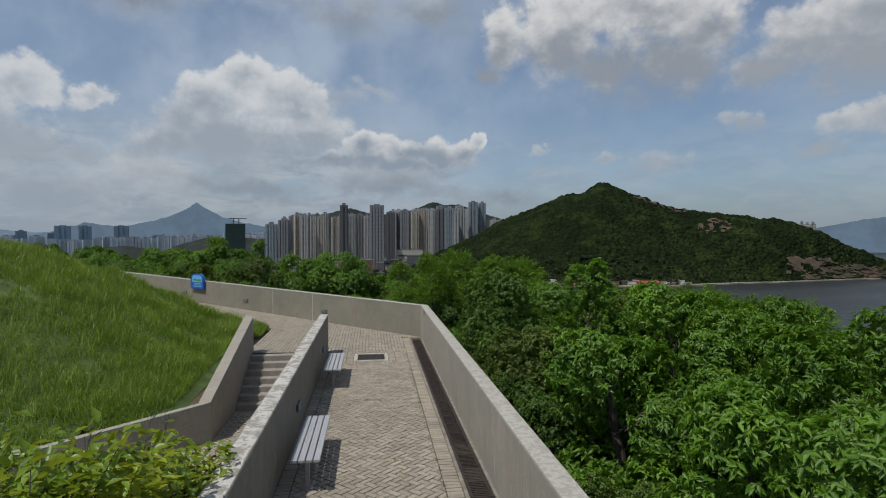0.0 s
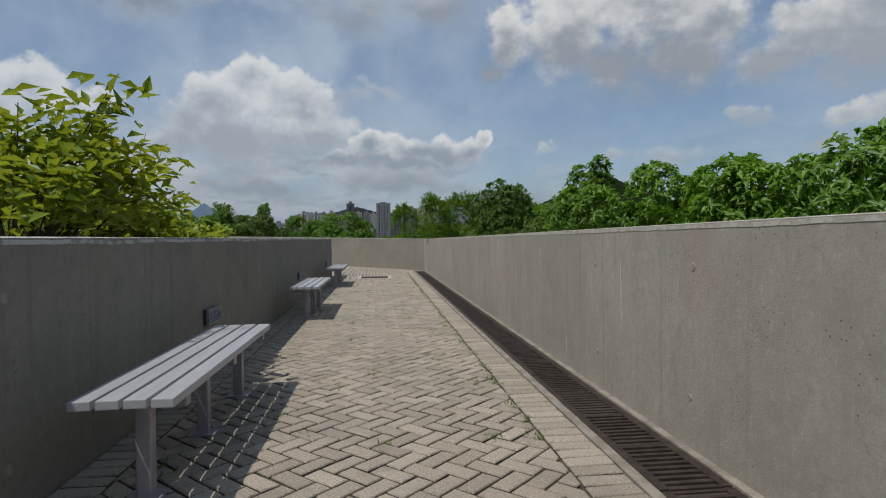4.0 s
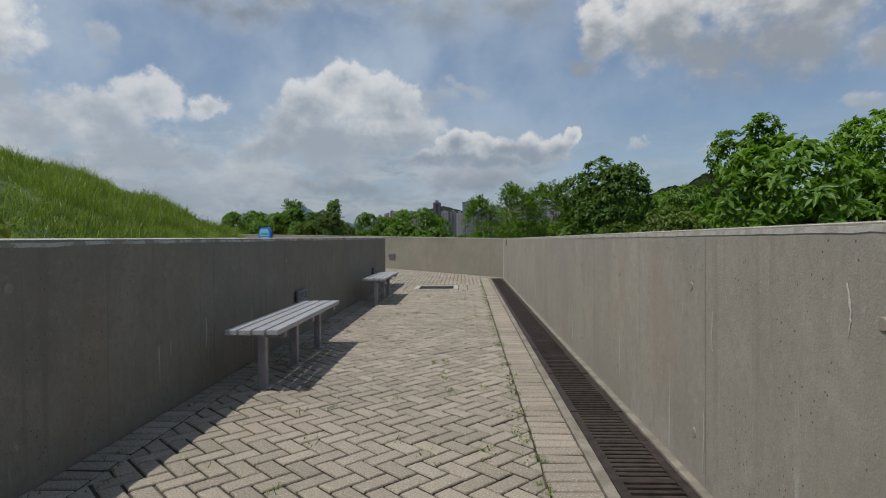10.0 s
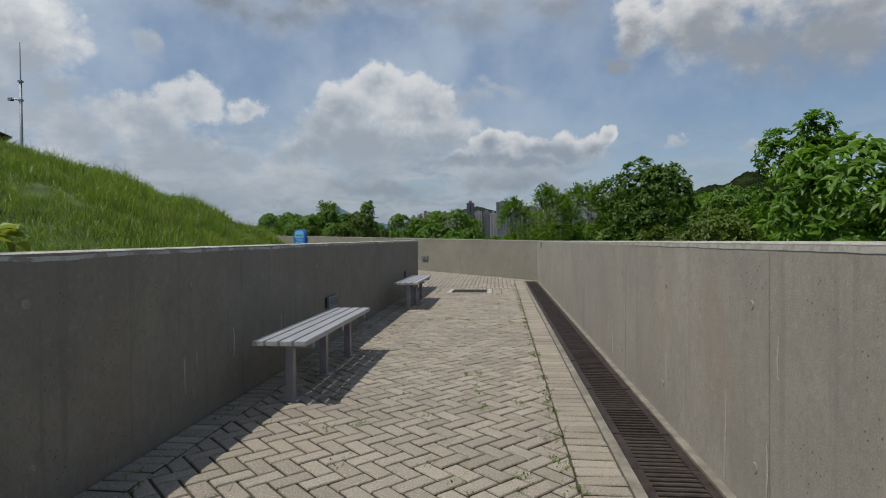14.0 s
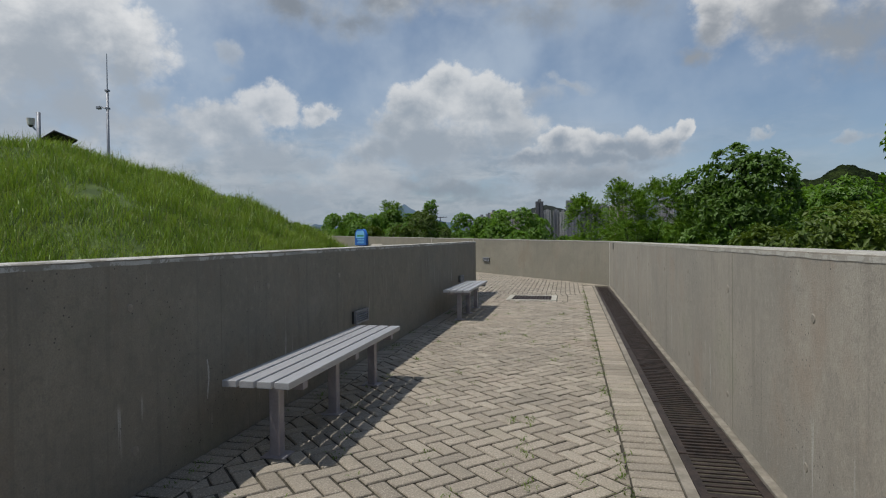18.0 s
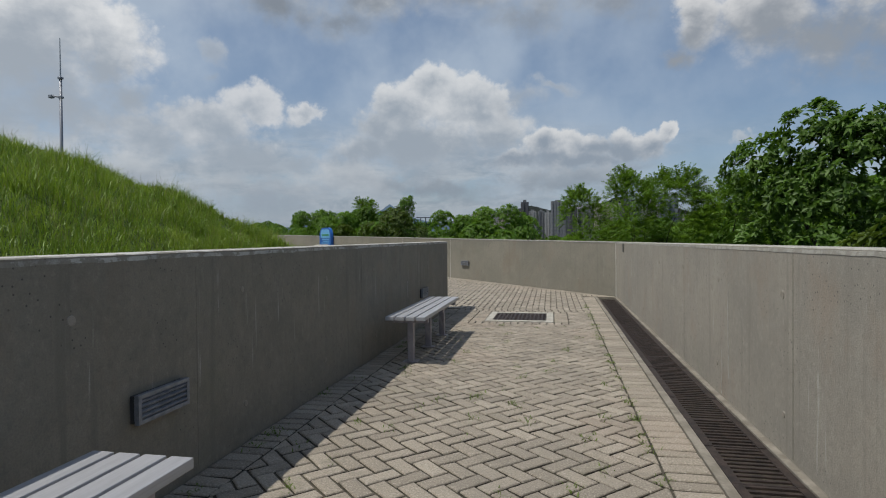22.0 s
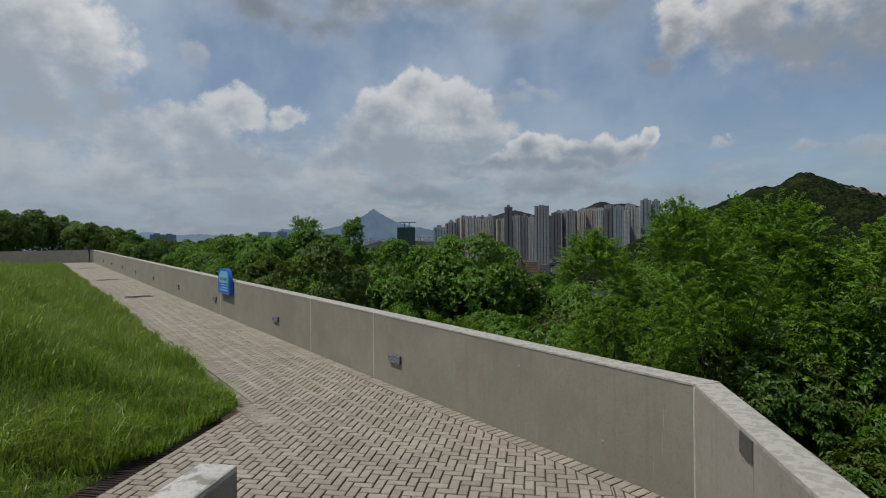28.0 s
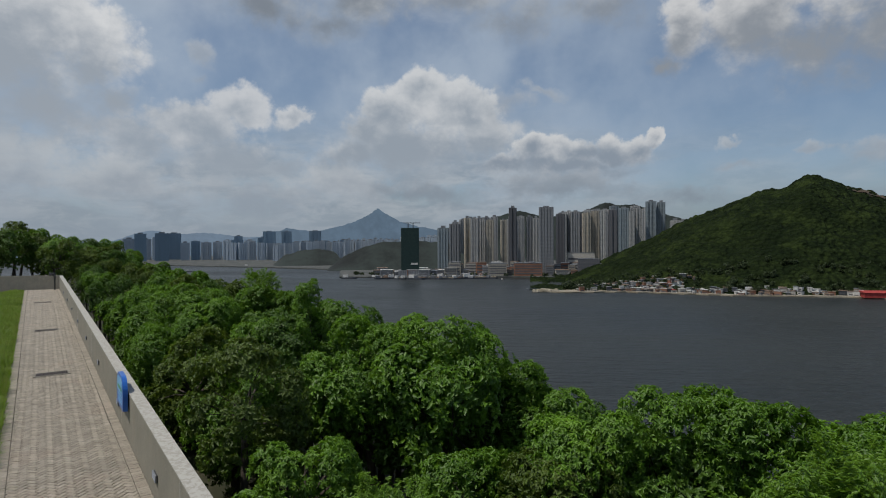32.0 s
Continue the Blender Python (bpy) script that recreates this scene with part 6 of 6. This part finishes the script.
tagged(new("shore_woods", fast_mesh("shore_woods", np.concatenate(all_v), np.concatenate(all_t), "leaf_shore")), "dark green trees among the shore village", "woods", kind="stuff")


all_v, all_t, count = [], [], 0
for i in range(90):
    az = rc.uniform(-7.0, 19.0)
    x, y, _ = polar(az, interp(az, (-6, 4, 9, 19), (1235, 1245, 1250, 1330)) + rc.uniform(0, 60))
    s = rc.uniform(3.0, 6.0)
    v, t_, c_ = crown(500 + i, (s * 1.3, s, s * 0.8), 50, 7, 1.6, 0.35, 8, 0.7)
    all_v.append(v + np.array([x, y, SEA + 3 + s * 1.3]))
    all_t.append(t_ + count)
    count += len(v)
tagged(new("quay_trees", fast_mesh("quay_trees", np.concatenate(all_v), np.concatenate(all_t), "leaf_shore")), "dark trees between the quayside buildings", "woods", kind="stuff")


def barge(az, dist, length):
    """A derrick barge: flat hull, deckhouse, mast and slanting boom."""
    o = tagged(new("derrick_barge"), "dark grey derrick barge moored at the far quay", "boat", "derrick barges")
    o.location, o.rotation_euler = polar(az, dist, SEA), (0, 0, radians(az + rc.uniform(-20, 20)))
    w = length * 0.3
    part("hull", prism([(-length / 2, -w / 2), (length * 0.44, -w / 2), (length / 2, -w / 3), (length / 2, w / 3), (length * 0.44, w / 2), (-length / 2, w / 2)], -0.5, 2.6), "hull", o)
    part("deckhouse", block(-length * 0.44, -w * 0.36, 2.6, -length * 0.2, w * 0.36, 7.5, 0.2), rc.choice(["roof_white", "tower_grey", "roof_rust"]), o)
    part("mast", tube([(-length * 0.12, 0, 2.4), (-length * 0.12, 0, 17.0)], [0.6, 0.4], 6), "lamp_grey", o)
    part("boom", tube([(-length * 0.12, 0, 3.4), (length * 0.34, 0, 14.0)], [0.5, 0.3], 6), "lamp_grey", o)
    part("cargo", block(-length * 0.1, -w * 0.3, 2.6, length * 0.36, w * 0.3, 4.4, 0.2), rc.choice(["roof_rust", "shore", "hull"]), o)


for i in range(15):
    az = 15.5 - 0.75 * i + rc.uniform(-0.25, 0.25)
    barge(az, interp(az, (4, 9, 16), (1212, 1200, 1215)) - rc.uniform(0, 26), rc.uniform(24, 46))


def boat(az, dist, length, words):
    o = tagged(new("boat"), words, "boat", "boats on the strait")
    o.location, o.rotation_euler = polar(az, dist, SEA), (0, 0, radians(az + rc.uniform(-25, 25)))
    w = length * 0.22
    part("hull", prism([(-length / 2, -w / 2), (length * 0.35, -w / 2), (length / 2, 0), (length * 0.35, w / 2), (-length / 2, w / 2)], -0.5, length * 0.09), "hull", o)
    part("cabin", block(-length * 0.38, -w * 0.35, length * 0.09, -length * 0.08, w * 0.35, length * 0.24, 0.1), "roof_white", o)


for az, dist, ln in ((18.9, 1230, 34), (12.3, 1175, 40), (9.4, 1190, 44), (6.8, 1195, 46), (16.2, 1240, 28), (14.4, 1210, 36), (3.6, 1150, 12), (33.5, 1750, 20), (28.5, 2100, 26), (1.2, 905, 7)):
    boat(az, dist, ln, "working boat lying off the far quay")
for i in range(7):
    bm = bmesh.new()
    bmesh.ops.create_icosphere(bm, subdivisions=2, radius=1.0)
    for v in bm.verts:
        v.co *= 1 + 0.35 * noise.noise(v.co * 1.3 + Vector((i, 0, 0)))
    o = tagged(part("rock", bm, "shore"), "pale boulder at the water's edge", "rock", "shore rocks")
    o.location, o.scale = polar(0.6 - 0.35 * i, 858 + 3 * i, SEA + 1), (rc.uniform(3, 7), rc.uniform(2, 5), rc.uniform(2, 4.5))

# ---- paving, piece by piece ----
W_ = 0.1025  # one brick's width with its joint; its length is twice that


def half_planes(poly):
    """A convex outline, counterclockwise, as lines that keep their left side."""
    return [(Vector(a), Vector(b)) for a, b in zip(poly, poly[1:] + poly[:1])]


def clip(poly, planes):
    for a, b in planes:
        e = b - a
        out = []
        for i, p in enumerate(poly):
            q = poly[(i + 1) % len(poly)]
            sp, sq = e.x * (p[1] - a.y) - e.y * (p[0] - a.x), e.x * (q[1] - a.y) - e.y * (q[0] - a.x)
            if sp >= 0:
                out.append(p)
            if (sp >= 0) != (sq >= 0):
                f_ = sp / (sp - sq)
                out.append((p[0] + (q[0] - p[0]) * f_, p[1] + (q[1] - p[1]) * f_))
        poly = out
        if len(poly) < 3:
            return []
    return poly


def herringbone(x0, y0, x1, y1, turn):
    """Brick outlines of a herringbone that covers the box, laid square (0) or at 45 degrees."""
    ca, sa = math.cos(turn), math.sin(turn)
    cs = [(x * ca + y * sa, -x * sa + y * ca) for x in (x0, x1) for y in (y0, y1)]
    i0, i1 = int(min(c[0] for c in cs) / W_) - 3, int(max(c[0] for c in cs) / W_) + 3
    j0, j1 = int(min(c[1] for c in cs) / W_) - 3, int(max(c[1] for c in cs) / W_) + 3
    for i in range(i0, i1):
        for j in range(j0, j1):
            k_ = (i + j) % 4
            if k_ == 0:
                r_ = (i, j, i + 2, j + 1)
            elif k_ == 2:
                r_ = (i, j, i + 1, j + 2)
            else:
                continue
            a, b, c, d = [v * W_ for v in r_]
            mx, my = (a + c) / 2 * ca - (b + d) / 2 * sa, (a + c) / 2 * sa + (b + d) / 2 * ca
            if x0 - 0.2 < mx < x1 + 0.2 and y0 - 0.2 < my < y1 + 0.2:
                yield [(p * ca - q * sa, p * sa + q * ca) for p, q in ((a, b), (c, b), (c, d), (a, d))]


def soldiers(x0, y0, x1, y1, along_y=True):
    n_ = max(1, round((y1 - y0 if along_y else x1 - x0) / W_))
    for i in range(n_):
        if along_y:
            a, b = y0 + (y1 - y0) * i / n_, y0 + (y1 - y0) * (i + 1) / n_
            yield [(x0, a), (x1, a), (x1, b), (x0, b)]
        else:
            a, b = x0 + (x1 - x0) * i / n_, x0 + (x1 - x0) * (i + 1) / n_
            yield [(a, y0), (b, y0), (b, y1), (a, y1)]


def area(poly):
    return 0.5 * sum(a[0] * b[1] - b[0] * a[1] for a, b in zip(poly, poly[1:] + poly[:1]))


rp = random.Random(8)


def lay(name, polys, zf, parent, label):
    """Many bricks as one mesh: chamfered, each with its own small tilt and height."""
    verts, faces, dirty = [], [], []
    for poly in polys:
        if area(poly) < 0.0012:
            continue
        cx, cy = sum(p[0] for p in poly) / len(poly), sum(p[1] for p in poly) / len(poly)
        h, tx, ty = rp.uniform(-0.0022, 0.0015), rp.uniform(-0.018, 0.018), rp.uniform(-0.018, 0.018)
        n_, o = len(poly), len(verts)
        es = [Vector((q[0] - p[0], q[1] - p[1])).normalized() for p, q in zip(poly, poly[1:] + poly[:1])]
        into = []
        for e1, e0 in zip(es, es[-1:] + es[:-1]):
            n0, n1 = Vector((-e0.y, e0.x)), Vector((-e1.y, e1.x))
            into.append((n0 + n1) / max(0.35, 1 + n0.dot(n1)))
        tight = min(1.0, area(poly) / 0.012)
        jog = [(rp.uniform(-0.0022, 0.0022), rp.uniform(-0.0022, 0.0022)) for p in poly]
        for inset, dz in ((0.0058, -0.034), (0.0072, -0.0085), (0.0100, -0.0030), (0.0175, 0.0)):
            for (x, y), (jx, jy), w in zip(poly, jog, into):
                dx, dy = x - cx, y - cy
                px, py = x + w.x * inset * tight + jx, y + w.y * inset * tight + jy
                verts.append((px, py, zf(px, py) + dz + (h + tx * dx + ty * dy if dz > -0.01 else 0)))
        for a in range(3):
            for i in range(n_):
                j = (i + 1) % n_
                faces.append((o + a * n_ + i, o + a * n_ + j, o + (a + 1) * n_ + j, o + (a + 1) * n_ + i))
                dirty.append(1 if a == 0 else 0)
        faces.append(tuple(o + 3 * n_ + i for i in range(n_)))
        dirty.append(0)
    me = mesh_of(name, verts, faces, "paver")
    me.materials.append(MATS["joint_sand"])   # the bricks' sides are caked with dirt
    me.polygons.foreach_set("material_index", dirty)
    ob = new(name, me)
    ob.parent = parent
    return tagged(ob, label, kind="stuff")


def rect(x0, y0, x1, y1):
    return half_planes([(x0, y0), (x1, y0), (x1, y1), (x0, y1)])


flat = lambda x, y: 0.0  # noqa: E731
rising = lambda x, y: RISE * max(0.0, (YC - y) * -0.7071 + (XR - x) * 0.7071)  # noqa: E731
by_name = bpy.data.objects
# the ramp: herringbone at 45 degrees between two edge courses
ramp, single = [], []
seam = (Vector((-0.70 - SKEW * (YC + 3.0), -3.0)), Vector((-0.70, YC)))


def turned(polys):
    return [[tuple((ASKEW @ Vector((x, y, 0))).xy) for x, y in p] for p in polys]


for box in ((-2.845, -3.0, -0.70, 13.99), (-2.845, 13.99, -2.47, 15.42), (-1.08, 13.99, -0.70, 15.42)):
    for b in herringbone(*box, radians(45)):
        c = clip(b, rect(*box) + [seam])
        if not c:
            continue
        cy = sum(p[1] for p in b) / 4
        if len(c) == 4 and abs(area(c) - 2 * W_ * W_) < 1e-6 and 4.2 < cy < 7.4 and len(single) < 290:
            single.append(b)
        else:
            ramp.append(c)
ramp += turned(soldiers(-0.70, -3.0, -0.468, 17.9)) + list(soldiers(XL, -3.0, -2.845, 15.42)) + list(soldiers(XL, 15.42, -0.70, 15.62, False))
ramp += list(soldiers(-2.47, 13.99, -1.08, 14.20, False)) + list(soldiers(-2.47, 15.225, -1.08, 15.42, False))
ramp += list(soldiers(-2.47, 14.20, -2.26, 15.225)) + list(soldiers(-1.285, 14.20, -1.08, 15.225))
lay("paving_bricks", ramp, flat, by_name["floor"], "pale brown-grey clay bricks laid in herringbone")
brick_me = None


def lay_single(b, parent, z):
    global brick_me
    cx, cy = sum(p[0] for p in b) / 4, sum(p[1] for p in b) / 4
    e = Vector((b[1][0] - b[0][0], b[1][1] - b[0][1]))
    f_ = Vector((b[3][0] - b[0][0], b[3][1] - b[0][1]))
    long_ = e if e.length > f_.length else f_
    if brick_me is None:
        bm = block(-W_ + 0.0068, -W_ / 2 + 0.0068, -0.034, W_ - 0.0068, W_ / 2 - 0.0068, 0.0)
        bmesh.ops.bevel(bm, geom=[e_ for e_ in bm.edges if all(v.co.z > -0.01 for v in e_.verts)], offset=0.0095, segments=2, profile=0.5, affect="EDGES")
        brick_me = bpy.data.meshes.new("brick")
        bm.to_mesh(brick_me)
        bm.free()
        brick_me.materials.append(MATS["paver"])
        brick_me.materials.append(MATS["joint_sand"])
        for f in brick_me.polygons:
            f.material_index = 1 if abs(f.normal.z) < 0.15 else 0
    ob = new("brick", brick_me)
    ob.parent = parent
    ob.matrix_world = Matrix.Translation((cx, cy, z + rp.uniform(-0.0022, 0.0015))) @ Matrix.Rotation(math.atan2(long_.y, long_.x), 4, "Z") @ Matrix.Rotation(rp.uniform(-0.016, 0.016), 4, "X") @ Matrix.Rotation(rp.uniform(-0.01, 0.01), 4, "Y")


for b in single:
    lay_single(b, by_name["floor"], 0.0)

# landing and upper path: one square-laid herringbone, which runs at 45 degrees to the path
v_in, v_out = 0.21, WP - 0.21


landing, laid = [], 0
region = rect(-5.42, 15.625, -0.70, 24) + [(Vector(up(-2, v_in).xy), Vector(up(14, v_in).xy))]
for b in herringbone(-5.42, 15.62, -0.70, 23.4, 0.0):
    c = clip(b, region)
    mid_x, mid_y = sum(p[0] for p in b) / 4, sum(p[1] for p in b) / 4
    if len(c) == 4 and abs(area(c) - 2 * W_ * W_) < 1e-6 and -3.2 < mid_x < -0.8 and 16.0 < mid_y < 18.6 and laid < 290:
        lay_single(b, by_name["floor_landing"], rising(mid_x, mid_y))
        laid += 1
    elif c:
        landing.append(c)
fill = rect(-0.70, 17.955, -0.05, 18.6) + [(Vector(up(-2, v_in).xy), Vector(up(14, v_in).xy))]
for b in herringbone(-0.70, 17.95, -0.05, 18.6, 0.0):
    c = clip(b, fill)
    if c:
        landing.append(c)
paths = []
region = half_planes([tuple(up(2.0, v_out).xy), tuple(up(2.0, v_in).xy), tuple(up(LP - 0.3, v_in).xy), tuple(up(LP - 0.3, v_out).xy)])
region += [(Vector((-5.42, 0)), Vector((-5.42, 60)))]
for d0 in range(0, 57, 3):
    xs = [p.x for p in (up(d0, v_in), up(d0, v_out), up(d0 + 3, v_in), up(d0 + 3, v_out))]
    ys = [p.y for p in (up(d0, v_in), up(d0, v_out), up(d0 + 3, v_in), up(d0 + 3, v_out))]
    for b in herringbone(min(xs), min(ys), max(xs), max(ys), 0.0):
        mid_ = Vector((sum(p[0] for p in b) / 4 - XR, sum(p[1] for p in b) / 4 - YC, 0))
        if not d0 <= mid_.dot(D) < d0 + 3:
            continue
        c = clip(b, region)
        if c:
            paths.append(c)


def edge_course(d0, d1, v0, v1):
    n_ = round((d1 - d0) / W_)
    for i in range(n_):
        a, b = d0 + (d1 - d0) * i / n_, d0 + (d1 - d0) * (i + 1) / n_
        yield [tuple(up(a, v1).xy), tuple(up(a, v0).xy), tuple(up(b, v0).xy), tuple(up(b, v1).xy)]


paths += list(edge_course(0.02, LP - 0.3, 0.0, v_in)) + list(edge_course(4.35, LP - 0.3, v_out, WP))
lay("paving_bricks", landing, rising, by_name["floor_landing"], "pale brown-grey clay bricks laid in square herringbone")
lay("paving_bricks", paths, rising, by_name["floor_path"], "pale brown-grey clay bricks of the upper path")
lower = []
for outline in ([(-5.25, 11.2), (XL - T, 11.2), (XL - T, 13.5), (-5.25, 13.5)], [(-9.5, 1.5), (XL - T, 1.5), (XL - T, 11.2), (-5.25, 11.2), (-9.5, 7.35)]):
    xs, ys = [p[0] for p in outline], [p[1] for p in outline]
    for b in herringbone(min(xs), min(ys), max(xs), max(ys), radians(45)):
        c = clip(b, half_planes(outline))
        if c:
            lower.append(c)
lay("paving_bricks", lower, lambda x, y: LOW, by_name["floor_lower"], "pale brown-grey clay bricks of the lower path")
